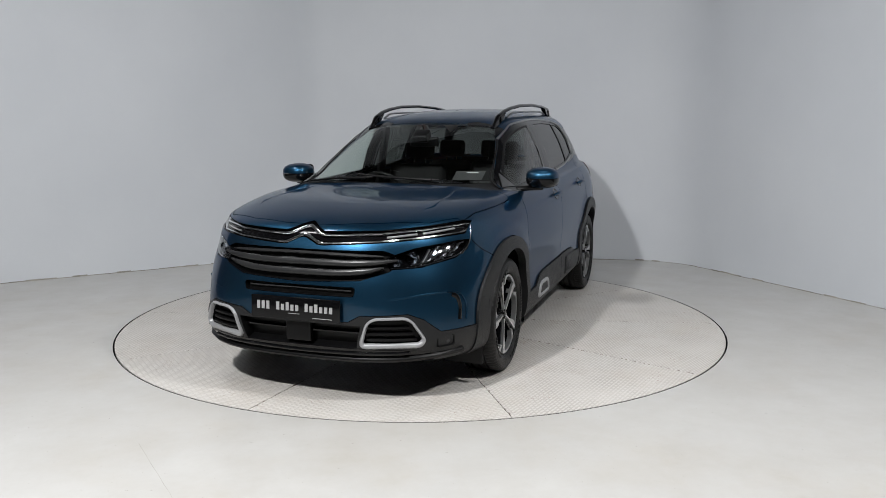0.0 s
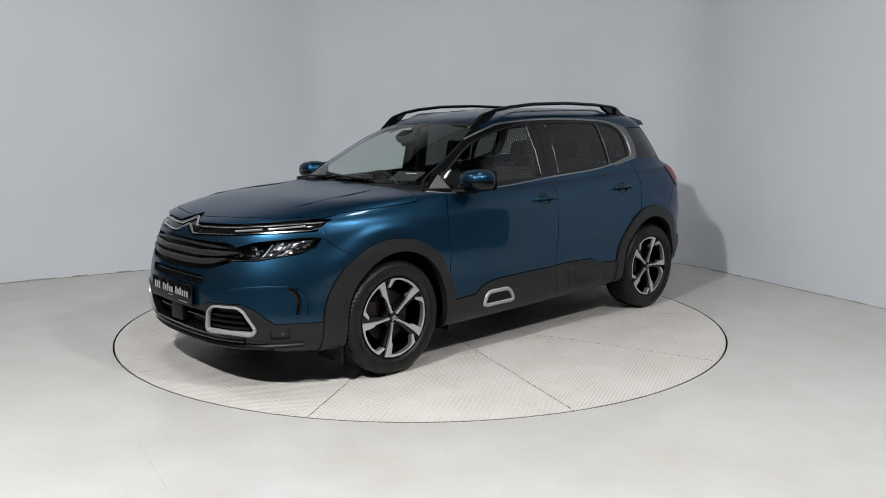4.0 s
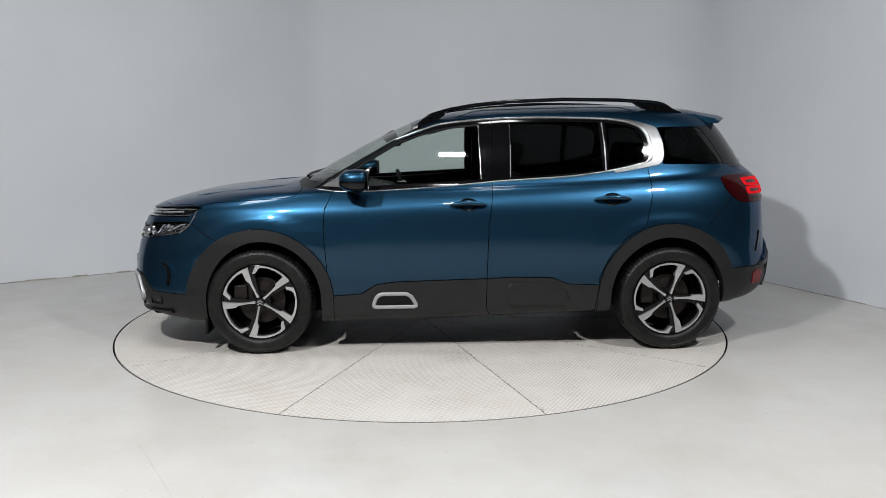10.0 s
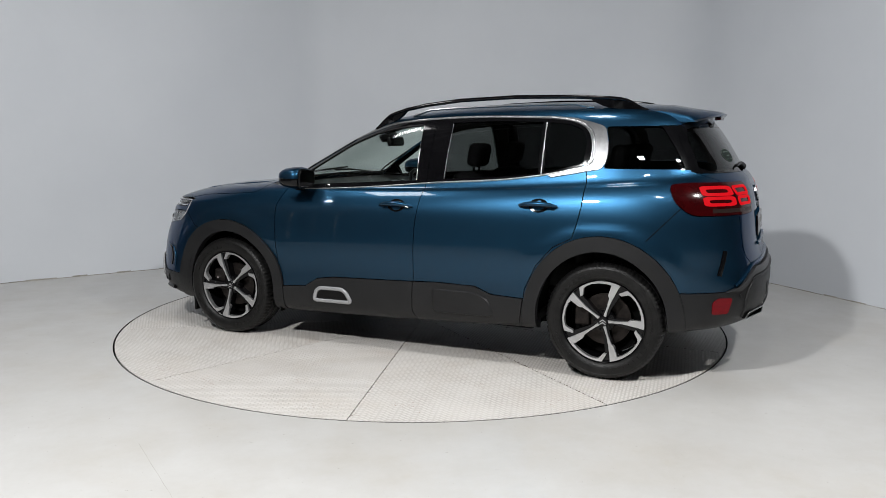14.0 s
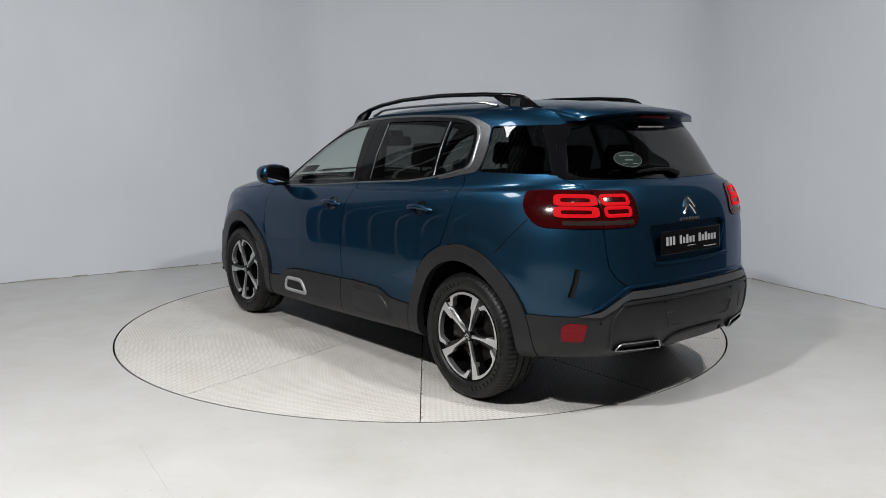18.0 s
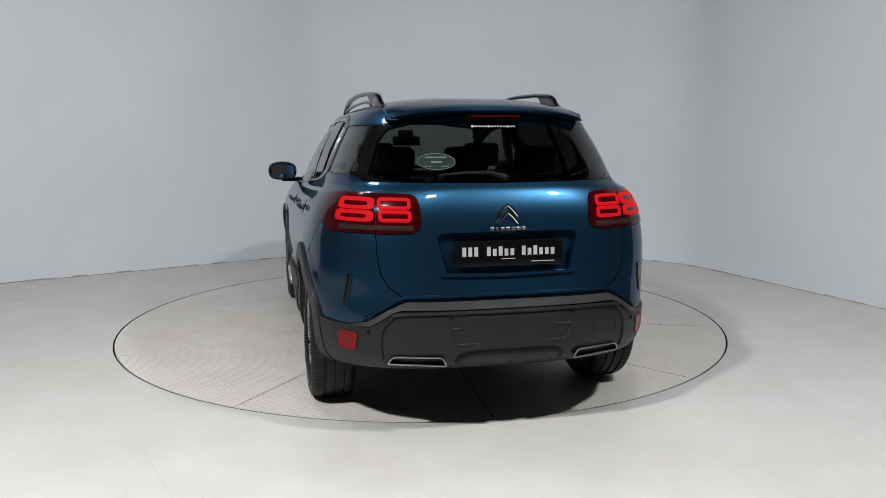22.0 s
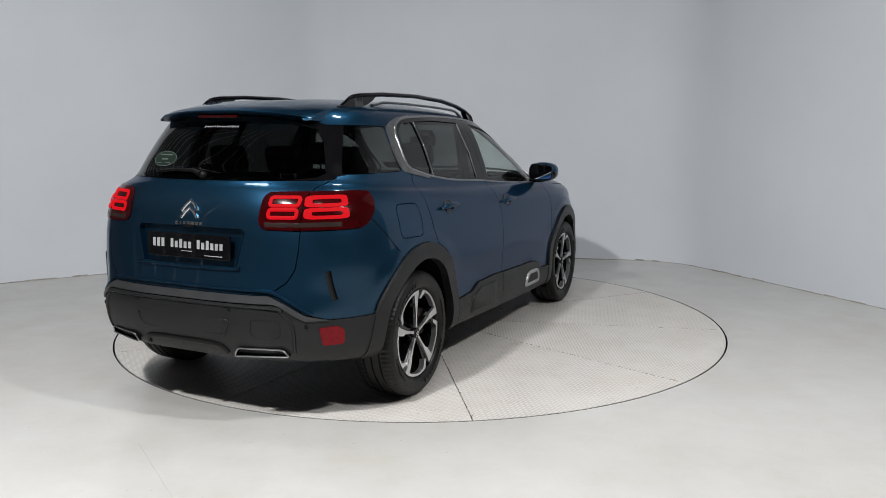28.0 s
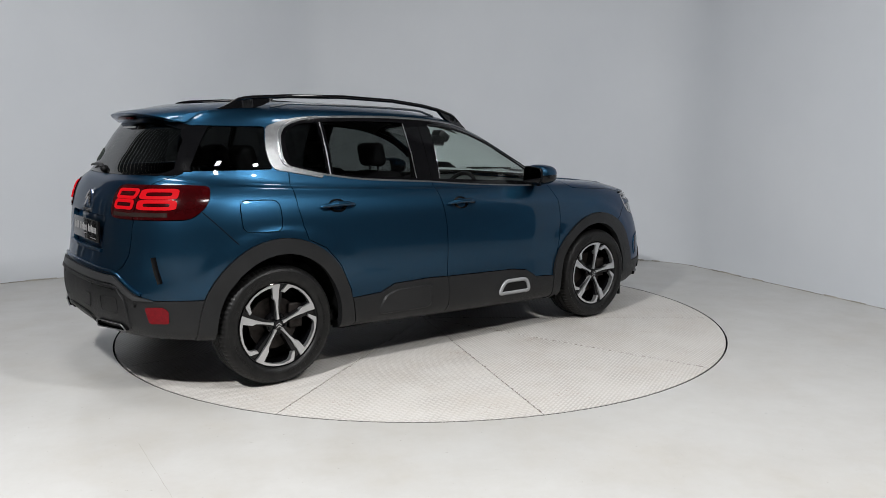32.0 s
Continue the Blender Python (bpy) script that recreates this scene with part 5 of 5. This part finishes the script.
def face():
    up = [(0.778, 0.957), (0.62, 0.944), (0.42, 0.927), (0.20, 0.918), (0.118, 0.917), (0.098, 0.921), (0.014, 0.958), (0.0, 0.961)]
    dn = [(0.772, 0.913), (0.62, 0.902), (0.42, 0.887), (0.20, 0.876), (0.112, 0.873), (0.092, 0.877), (0.014, 0.914), (0.0, 0.917)]
    for line in (up, dn):
        bar("grille_bar", CHROME, car, "x", 1, mirrored(line), [0.0062, 0.0062, 0.0062, 0.0062, 0.0068, 0.0085, 0.010, 0.010, 0.010, 0.0085, 0.0068, 0.0062, 0.0062, 0.0062, 0.0062], 0.007, "polished chrome grille bar", lift=-0.010, smooth=False)
    for s in (1, -1):
        bar("lamp_end", CHROME, car, "x", 1, [(0.772 * s, 0.913), (0.788 * s, 0.922), (0.793 * s, 0.948), (0.778 * s, 0.957)], 0.006, 0.006, "polished chrome lamp end", lift=-0.008, smooth=False)
        for a, b, h in ((0.46, 0.60, 0.9105), (0.625, 0.745, 0.926)):
            bar("daylight_bar", DAYLIGHT, car, "x", 1, [(a * s, h), ((a + b) / 2 * s, h + 0.006), (b * s, h + 0.014)], 0.0055, 0.005, "clear daylight-lamp bar", lift=-0.014)
    for k, (z, w) in enumerate(((0.822, 0.46), (0.776, 0.53), (0.724, 0.47))):
        taper = [(0.017 if k else 0.009) * min(1.0, 0.35 + 3.2 * (1 - abs(j / 8 - 1))) for j in range(17)]
        bar("grille_slat", SLAT, car, "x", 1, [(w * (j / 8 - 1), z - 0.010 * abs(j / 8 - 1) ** 2 + ((0.040 if k == 2 else 0.024) * abs(j / 8 - 1) ** 3 if k else 0)) for j in range(17)], taper, 0.012, "grey plastic grille slat", lift=-0.006, smooth=False)
        for y in (-0.30, -0.06, 0.16, 0.36):
            if k:
                bar("slat_bright", CHROME, car, "x", 1, [(y - 0.05, z + 0.017), (y + 0.05, z + 0.017)], 0.003, 0.003, "thin chrome accent", lift=0.0, smooth=False)
    bar("slot_bar", SATIN_GREY, car, "x", 1, [(-0.31, 0.634), (0, 0.637), (0.31, 0.634)], 0.004, 0.004, lift=-0.018)
    for s in (1, -1):
        # headlamp innards
        for y, z, r in ((0.540, 0.788, 0.026), (0.612, 0.806, 0.034)):
            bm = bmesh.new()
            lathe(bm, [(r, 0.03), (r * 1.05, 0.02), (r * 0.8, 0.0), (0.0, -0.012)], 20)
            q = onto("x", 1, y * s, z, -0.038)
            part("reflector", bm, CHROME, car, "chrome lamp reflector", place=Matrix.Translation(q) @ pose(0, 0, 0, 0, 0, -90))
            bm = bmesh.new()
            bmesh.ops.create_uvsphere(bm, u_segments=16, v_segments=8, radius=r * 0.62)
            part("lamp_ball", bm, LENS, car, "clear projector lens", place=Matrix.Translation(q + Vector((0.012, 0, 0))))
        bar("lamp_edge", CHROME, car, "x", 1, [(0.50 * s, 0.752), (0.57 * s, 0.752), (0.64 * s, 0.758), (0.765 * s, 0.792), (0.792 * s, 0.825)], 0.004, 0.004, "chrome lamp edge", lift=-0.006)
        # faceted chrome reflector of the outer chamber
        bm = bmesh.new()
        cells = random.Random(5)
        cols, tall = 14, 7
        grid = []
        for a in range(cols):
            y = 0.672 + 0.116 * a / (cols - 1)
            z0, z1 = 0.768 + 0.30 * (y - 0.672), 0.852 + 0.10 * (y - 0.672)
            grid.append([bm.verts.new(onto("x", 1, (y - 0.02 * (0.5 - b / (tall - 1))) * s, z0 + (z1 - z0) * b / (tall - 1), -0.030 + cells.uniform(-0.0065, 0.0065))) for b in range(tall)])
        for p, w in zip(grid, grid[1:]):
            for b in range(tall - 1):
                bm.faces.new((p[b], p[b + 1], w[b + 1], w[b]))
        part("reflector_facets", bm, CHROME, car, "faceted chrome lamp reflector", sharp=1)
        for y0, z0, y1, z1 in ((0.595, 0.762, 0.675, 0.780), (0.655, 0.772, 0.690, 0.852)):
            bar("lamp_facet", CHROME, car, "x", 1, [(y0 * s, z0), (y1 * s, z1)], 0.005, 0.006, "chrome lamp facet", lift=-0.018, smooth=False)
        bar("lamp_outline", CHROME, car, "x", 1, [(0.792 * s, 0.945), (0.803 * s, 0.90), (0.803 * s, 0.85), (0.785 * s, 0.795)], 0.0028, 0.003, "thin chrome lamp outline", lift=0.001)
        bar("lamp_fin", SATIN, car, "x", 1, [(0.64 * s, 0.765), (0.655 * s, 0.80), (0.67 * s, 0.84)], 0.006, 0.010, lift=-0.03)
        # bumper vent: frame and slats
        ring = [(a * s, b) for a, b in rounded([(0.362, 0.342), (0.402, 0.466), (0.440, 0.492), (0.590, 0.494), (0.622, 0.468), (0.672, 0.374), (0.650, 0.346)], [0.03, 0.04, 0.03, 0.03, 0.04, 0.03, 0.03], 3)]
        low_edge = min(b for a, b in ring)
        bar("vent_frame", SILVER, front_bumper, "x", 1, ring, [0.0075 + 0.006 * ease((low_edge + 0.05 - b) / 0.05) for a, b in ring], 0.012, "silver plastic vent frame", lift=0.010, closed=True)
        for z in (0.372, 0.406, 0.440):
            w = 0.640 - 0.45 * (z - 0.372)
            bar("vent_slat", BLACK, front_bumper, "x", 1, [(0.395 * s, z), (0.5 * s, z), (w * s, z)], 0.008, 0.010, lift=-0.012)
        # side slit and its blade, fog lamp, corner blade
        bar("bumper_slit", GLOSS, car, "x", 1, [(0.772 * s, 0.596), (0.792 * s, 0.572), (0.803 * s, 0.52), (0.805 * s, 0.452)], 0.013, 0.004, "gloss black bumper slit")
        bar("slit_edge", PAINT, car, "x", 1, [(0.755 * s, 0.612), (0.800 * s, 0.592), (0.822 * s, 0.53), (0.826 * s, 0.445)], 0.005, 0.006, lift=0.001)
        bar("bumper_crease", PAINT, car, "x", 1, [(0.52 * s, 0.590), (0.64 * s, 0.606), (0.755 * s, 0.612)], 0.005, 0.0012)
        q = onto("x", 1, 0.752 * s, 0.350, -0.004)
        fog = new("fog_lamp")
        fog.parent = car
        n = TREE.find_nearest(q)[1]
        n = n if n.x > 0 else -n
        fog.matrix_basis = Matrix.Translation(q) @ pose(0, 0, 0, 0, 0, math.degrees(math.atan2(n.y, n.x)) - 90)
        tagged(fog, "small clear fog lamp in a dark cup")
        bm = bmesh.new()
        rim = rounded([(-0.060, -0.030), (0.052, -0.034), (0.056, 0.026), (-0.056, 0.030)], 0.014, 3)
        rows = [[bm.verts.new((a * f, d, b * f)) for a, b in rim] for f, d in ((1.0, 0.000), (1.0, 0.014), (0.88, 0.014), (0.80, -0.006))]
        for p, w in zip(rows, rows[1:]):
            for k in range(len(rim)):
                bm.faces.new((p[k], p[(k + 1) % len(rim)], w[(k + 1) % len(rim)], w[k]))
        bm.faces.new(rows[-1])
        part("cup", bm, BLACK, fog)
        bm = bmesh.new()
        lathe(bm, [(0.0, 0.006), (0.012, 0.004), (0.021, -0.004), (0.024, -0.006)], 24)
        part("lens", bm, SATIN_GREY, fog, "grey lamp lens", place=Matrix.Translation((-0.016 * s, 0.008, 0)))
    bar("intake_bar", GLOSS, front_bumper, "x", 1, [(-0.35, 0.405), (0, 0.405), (0.35, 0.405)], 0.007, 0.01, lift=-0.03)
    bar("bumper_lip", GLOSS, front_bumper, "x", 1, [(a, 0.292 + 0.02 * abs(a)) for a in [-0.60 + 0.1 * k for k in range(13)]], 0.011, 0.010, "gloss black bumper lip", lift=0.008, smooth=False)
    bar("bumper_blade", BLACK, front_bumper, "x", 1, [(a, 0.262 + 0.035 * abs(a) ** 2) for a in [-0.80 + 0.1 * k for k in range(17)]], 0.014, 0.014, "dark plastic splitter", lift=0.014, smooth=False)
    bm = bmesh.new()
    box(bm, 2.285, 2.325, -0.075, 0.075, 0.345, 0.468, None, 0.006)
    part("sensor_cover", bm, BLACK, front_bumper, "square black sensor cover")
    plate(car, 1, 2.350, 0.527, -3, WORDS)
    # wipers on the scuttle
    for y0, y1 in ((0.30, -0.22), (-0.18, -0.62)):
        w = new("wiper")
        w.parent = car
        tagged(w, "black windscreen wiper")
        bm = bmesh.new()
        tube(bm, [onto("z", 1, 1.10, y0, 0.012), onto("z", 1, 1.105, (y0 + y1) / 2, 0.018), onto("z", 1, 1.06, y1, 0.012)], [0.010, 0.007, 0.006], 8)
        part("arm", bm, BLACK, w)
        bm = bmesh.new()
        tube(bm, [onto("z", 1, 1.085, y0 + 0.05, 0.010), onto("z", 1, 1.09, (y0 + y1) / 2, 0.012), onto("z", 1, 1.04, y1 - 0.04, 0.008)], 0.006, 6)
        part("blade", bm, RUBBER, w)
    # a grey card behind the windscreen
    bm = bmesh.new()
    card = [[bm.verts.new(onto("x", 1, y, z, -0.008)) for z in (1.150, 1.178, 1.205)] for y in (0.42, 0.48, 0.54, 0.60)]
    for a, b in zip(card, card[1:]):
        for k in range(2):
            bm.faces.new((a[k], a[k + 1], b[k + 1], b[k]))
    part("windscreen_card", bm, SATIN_GREY, windscreen, "grey card with a white bar")
    bar("card_bar", WHITE, windscreen, "x", 1, [(0.49, 1.193), (0.56, 1.193)], 0.003, 0.001, "white bar of print", lift=-0.006, smooth=False)
    # bonnet swages
    for s in (1, -1):
        bm = bmesh.new()
        tube(bm, [onto("z", 1, x, y * s, -0.010) for x, y in ((1.20, 0.50), (1.45, 0.545), (1.75, 0.56), (1.95, 0.50))], [0.010, 0.016, 0.016, 0.008], 12)
        part("swage", bm, PAINT, bonnet)


SLAT = surface("grey_grille_plastic", (0.012, 0.0122, 0.013), (0.020, 0.0203, 0.021), 8, 0.32, spec=0.4)
DAYLIGHT = surface("pale_lamp_plastic", (0.22, 0.23, 0.24), (0.34, 0.35, 0.36), 20, 0.15, 0.4)
face()


# ---- the rear ----
def around(s, degrees, z, lift):
    """A point of the skin at a rear corner, seen from an upright line inside the corner; degrees: 180 is straight aft."""
    d = Vector((math.cos(radians(degrees)), s * math.sin(radians(degrees)), 0))
    p, n, _, _ = TREE.ray_cast(Vector((-1.55, 0.45 * s, z)) + d * 2, -d)
    return p + (n if n.dot(d) > 0 else -n) * lift


def rear():
    # tail lamps: lit rings in two rows
    for s in (1, -1):
        for z0, z1 in ((1.098, 1.150), (1.043, 1.094)):
            ring = [(p[0] * s, p[1]) for p in rounded([(0.470, z0 + 0.007), (0.602, z0 + 0.007), (0.602, z1 - 0.007), (0.470, z1 - 0.007)], 0.012, 4)]
            bar("lamp_ring", REDGLOW, tailgate, "x", -1, ring, 0.0088, 0.004, "lit red lamp ring", lift=0.009, closed=True)
            # the ring on the wing bends round the corner
            m, e = (z0 + z1) / 2, (z1 - z0) / 2
            bm = bmesh.new()
            rows = []
            for k in range(40):
                q = k * math.tau / 40
                c, d = math.cos(q), math.sin(q)
                c, d = math.copysign(abs(c) ** 0.38, c), math.copysign(abs(d) ** 0.38, d)
                rows.append([bm.verts.new(around(s, 147.5 + u * c, m + v * d, lift)) for u, v, lift in ((12.6, e + 0.001, 0.004), (12.3, e, 0.0095), (8.6, e - 0.015, 0.0095), (8.2, e - 0.017, 0.005))])
            for k in range(40):
                p, q = rows[k], rows[(k + 1) % 40]
                for i in range(3):
                    bm.faces.new((p[i], p[i + 1], q[i + 1], q[i]))
            part("lamp_ring", bm, REDGLOW, car, "lit red lamp ring")
        bar("reversing_lens", GREYLENS, tailgate, "x", -1, [(0.455 * s, 1.016), (0.54 * s, 1.016), (0.618 * s, 1.016)], 0.012, 0.002, "grey reversing lens", lift=0.006, smooth=False)
        bm = bmesh.new()
        strip_of = [[around(s, a, z, 0.0075) for z in (1.006, 1.028)] for a in (163, 158, 152, 146, 140)]
        vs = [[bm.verts.new(p) for p in q] for q in strip_of]
        for q, w in zip(vs, vs[1:]):
            bm.faces.new((q[0], q[1], w[1], w[0]))
        part("reversing_lens", bm, GREYLENS, car, "grey reversing lens")
        # bumper pieces
        bar("corner_vent", GLOSS, car, "x", -1, [(0.742 * s, 0.792), (0.752 * s, 0.72), (0.766 * s, 0.650)], 0.015, 0.006, "gloss black corner vent", lift=0.0, smooth=False)
        bm = bmesh.new()
        out = rounded([(0.716, 0.432), (0.708, 0.520), (0.772, 0.524), (0.790, 0.500), (0.784, 0.432)], 0.012, 3)
        hi, lo = [bm.verts.new(onto("x", -1, a * s, b, 0.017)) for a, b in out], [bm.verts.new(onto("x", -1, a * s, b, 0.0)) for a, b in out]
        bm.faces.new(hi)
        for i in range(len(hi)):
            bm.faces.new((hi[i], hi[(i + 1) % len(hi)], lo[(i + 1) % len(hi)], lo[i]))
        part("reflector", bm, RED, rear_bumper, "red bumper reflector")
        ring = [(a * s, b) for a, b in rounded([(0.318, 0.370), (0.342, 0.414), (0.565, 0.414), (0.588, 0.376)], [0.012, 0.016, 0.016, 0.012], 4)]
        deep = lambda y: onto("x", -1, y, 0.45, 0.016).x
        bm = bmesh.new()
        tube(bm, [(deep(a) + 0.25 * (0.414 - b), a, b) for a, b in ring], 0.0042, 8, closed=True, up=(1, 0, 0))
        part("exhaust_trim", bm, SATIN, rear_bumper, "chrome exhaust trim")
        bm = bmesh.new()
        back = [bm.verts.new((deep(a) + 0.030, a, b)) for a, b in ring]
        lip = [bm.verts.new((deep(a) + 0.25 * (0.414 - b), a, b)) for a, b in ring]
        bm.faces.new(back)
        for k in range(len(ring)):
            bm.faces.new((lip[k], lip[(k + 1) % len(ring)], back[(k + 1) % len(ring)], back[k]))
        part("exhaust_slot", bm, VOID, rear_bumper, "black exhaust slot")
        for y, z in ((0.66, 0.530), (0.30, 0.605)):
            bm = bmesh.new()
            lathe(bm, [(0.0, 0.003), (0.011, 0.003), (0.012, 0.0)], 16)
            part("parking_sensor", bm, BLACK, rear_bumper, place=Matrix.Translation(onto("x", -1, y * s, z, 0.012)) @ pose(0, 0, 0, 0, 0, 90))
    for s in (1, -1):
        bar("bumper_fold", PLASTIC, rear_bumper, "x", -1, [(0.555 * s, 0.602), (0.600 * s, 0.555), (0.612 * s, 0.48), (0.600 * s, 0.40)], 0.008, 0.010, "dark plastic bumper fold", lift=0.011)
    bar("bumper_step", PLASTIC, rear_bumper, "x", -1, [(-0.56, 0.600), (-0.50, 0.618), (0, 0.621), (0.50, 0.618), (0.56, 0.600)], 0.010, 0.012, "dark plastic bumper step", lift=0.012)
    bar("diffuser", BLACK, rear_bumper, "x", -1, [(-0.26, 0.385), (-0.22, 0.425), (0, 0.43), (0.22, 0.425), (0.26, 0.385)], 0.014, 0.008, "black diffuser edge", lift=0.014)
    bar("tow_cover", PLASTIC, rear_bumper, "x", -1, rounded([(-0.555, 0.478), (-0.415, 0.478), (-0.415, 0.562), (-0.555, 0.562)], 0.02, 3), 0.0016, 0.0022, lift=0.0125, closed=True)
    bar("bumper_panel", PLASTIC, rear_bumper, "x", -1, rounded([(-0.27, 0.475), (0.27, 0.475), (0.30, 0.552), (-0.30, 0.552)], 0.02, 3), 0.006, 0.005, "raised edge of a bumper panel", lift=0.0125, closed=True)
    bar("bumper_ledge", PAINT, car, "x", -1, mirrored([(0.690, 0.586), (0.655, 0.606), (0.585, 0.652), (0.51, 0.692), (0.40, 0.697), (0.20, 0.698), (0.0, 0.698)]), 0.009, 0.010, lift=0.004)
    # tailgate furniture
    plate(car, -1, -2.158, 0.893, -4, WORDS)
    bar("handle_strip", PAINT, tailgate, "x", -1, [(-0.33, 0.795), (0, 0.788), (0.33, 0.795)], 0.010, 0.010, lift=0.004)
    badge = new("badge")
    badge.parent = car
    tagged(badge, "two stacked chrome chevrons")
    for z in (1.058, 1.092):
        bm = bmesh.new()
        strip(bm, "x", -1, [(-0.052, z - 0.028), (-0.026, z + 0.004), (0.0, z + 0.024), (0.026, z + 0.004), (0.052, z - 0.028)], 0.0085, 0.006, 0.005)
        part("chevron", bm, CHROME, badge)
    for k, w in enumerate((0.018, 0.008, 0.018, 0.018, 0.020, 0.018, 0.018)):
        y = 0.082 - k * 0.0265
        bar("badge_block", DARKTRIM, tailgate, "x", -1, [(y - w / 2, 1.005), (y + w / 2, 1.005)], 0.0075, 0.003, "small chrome block", lift=0.003, smooth=False)
    bm = bmesh.new()
    box(bm, -2.15, -2.12, -0.035, 0.035, 0.985, 1.0, None, 0.004)
    part("rear_camera", bm, BLACK, tailgate)
    # spoiler with the high brake lamp
    sp = new("spoiler")
    sp.parent = car
    tagged(sp, "teal-blue roof spoiler")
    bm = bmesh.new()
    rows = []
    for j in range(25):
        y = 0.518 * (j / 12 - 1)
        k = abs(j / 12 - 1)
        zt = onto("z", 1, -1.52, y * 0.96).z + 0.002
        tip = -1.925 + 0.13 * k ** 3
        above = lambda x, yy, z: max(z, onto("z", 1, x, yy).z + 0.005)
        zk = 1.582 - 0.045 * k ** 3 - 0.006 * k ** 10
        th = 1 - 0.3 * k ** 2 - 0.45 * k ** 8
        rows.append([bm.verts.new(p) for p in ((-1.50, y * 0.98, zt - 0.003), (-1.62, y * 0.985, above(-1.62, y * 0.985, zt * 0.55 + (zk + 0.030) * 0.45)), (-1.76, y * 0.995, above(-1.76, y * 0.995, zk + 0.020)), (tip + 0.03, y * 0.99, zk + 0.003), (tip, y * 0.98, zk - 0.012 * th), (tip + 0.01, y * 0.98, zk - 0.026 * th), (-1.80, y * 0.99, zk - 0.050 * th), (-1.72, y, zk - 0.060 * th))])
    for a, b in zip(rows, rows[1:]):
        for i in range(7):
            bm.faces.new((a[i], a[i + 1], b[i + 1], b[i]))
    bm.faces.new(rows[0])
    bm.faces.new(rows[-1][::-1])
    part("blade", bm, PAINT, sp, sharp=60)
    bm = bmesh.new()
    box(bm, -1.905, -1.87, -0.13, 0.13, 1.532, 1.548, None, 0.004)
    part("brake_lamp", bm, DARKRED, sp, "dark red high brake lamp")
    # wiper and stickers on the rear glass
    w = new("rear_wiper")
    w.parent = car
    tagged(w, "black rear wiper")
    bm = bmesh.new()
    tube(bm, [onto("x", -1, y, z, 0.016) for y, z in ((0.0, 1.238), (0.06, 1.256), (0.17, 1.258), (0.28, 1.250), (0.31, 1.244))], [0.016, 0.011, 0.009, 0.007, 0.005], 10)
    part("arm", bm, BLACK, w)
    bm = bmesh.new()
    bmesh.ops.create_uvsphere(bm, u_segments=14, v_segments=8, radius=0.020)
    part("pivot", bm, BLACK, w, place=Matrix.Translation(onto("x", -1, -0.01, 1.236, 0.010)))
    bm = bmesh.new()
    n = 28
    vs = [bm.verts.new(onto("x", -1, 0.312 + 0.092 * math.cos(k * math.tau / n), 1.318 + 0.040 * math.sin(k * math.tau / n), 0.0015)) for k in range(n)]
    mid = [bm.verts.new(onto("x", -1, 0.312 + 0.046 * math.cos(k * math.tau / n), 1.318 + 0.020 * math.sin(k * math.tau / n), 0.0015)) for k in range(n)]
    bm.faces.new(mid)
    for k in range(n):
        bm.faces.new((vs[k], vs[(k + 1) % n], mid[(k + 1) % n], mid[k]))
    part("oval_sticker", bm, STICKER, tailgate, "dark green oval sticker with a pale rim")
    bar("sticker_rim", DIMPRINT, tailgate, "x", -1, [(0.312 + 0.090 * math.cos(k * math.tau / n), 1.318 + 0.038 * math.sin(k * math.tau / n)) for k in range(n)], 0.0011, 0.0006, lift=0.0022, closed=True)
    for a, b, z, h in ((0.362, 0.262, 1.338, 0.0035), (0.337, 0.287, 1.316, 0.004), (0.367, 0.257, 1.296, 0.002)):
        bar("sticker_bar", DIMPRINT, tailgate, "x", -1, [(a, z), (b, z)], h, 0.0008, lift=0.0022, smooth=False)
    for k in range(14):
        y = 0.112 - 0.0166 * k
        bar("glass_print", PRINT, tailgate, "x", -1, [(y, 1.487), (y - 0.0105, 1.487)], 0.0062 if k in (0, 5, 11) else 0.0042, 0.0008, "pale block of print", lift=0.0015, smooth=False)


GREYLENS = surface("grey_lens", (0.016, 0.010, 0.009), (0.024, 0.016, 0.014), 9, 0.25, spec=0.15)
STICKER = surface("pale_green_sticker", (0.006, 0.011, 0.009), (0.010, 0.017, 0.014), 9, 0.6, spec=0.08)
rear()


# ---- the turn of the table and the car on it ----
TURNS = [(0, 239.42), (1, 232.66), (2, 225.88), (3, 219.11), (4, 212.34), (5, 205.60), (6, 198.88), (7, 192.18), (8, 185.51), (9, 178.85), (10, 172.21), (11, 165.59), (12, 158.97), (13, 152.36), (14, 145.74), (15, 139.13), (16, 132.52), (17, 125.92), (18, 119.32), (19, 112.72), (20, 106.14), (21, 99.57), (22, 93.02), (23, 86.50), (24, 79.99), (25, 73.51), (26, 67.05), (27, 60.61), (28, 54.16), (29, 47.69), (30, 41.18), (31, 34.59), (32, 27.87)]
OFF = Vector((-0.2748, 0.0907, 0.0))


def motions():
    walk(table, [(t, pose(0, 0, 0, 0, 0, a)) for t, a in TURNS])
    walk(car, [(t, pose(0, 0, 0, 0, 0, a) @ Matrix.Translation(OFF)) for t, a in TURNS])


motions()
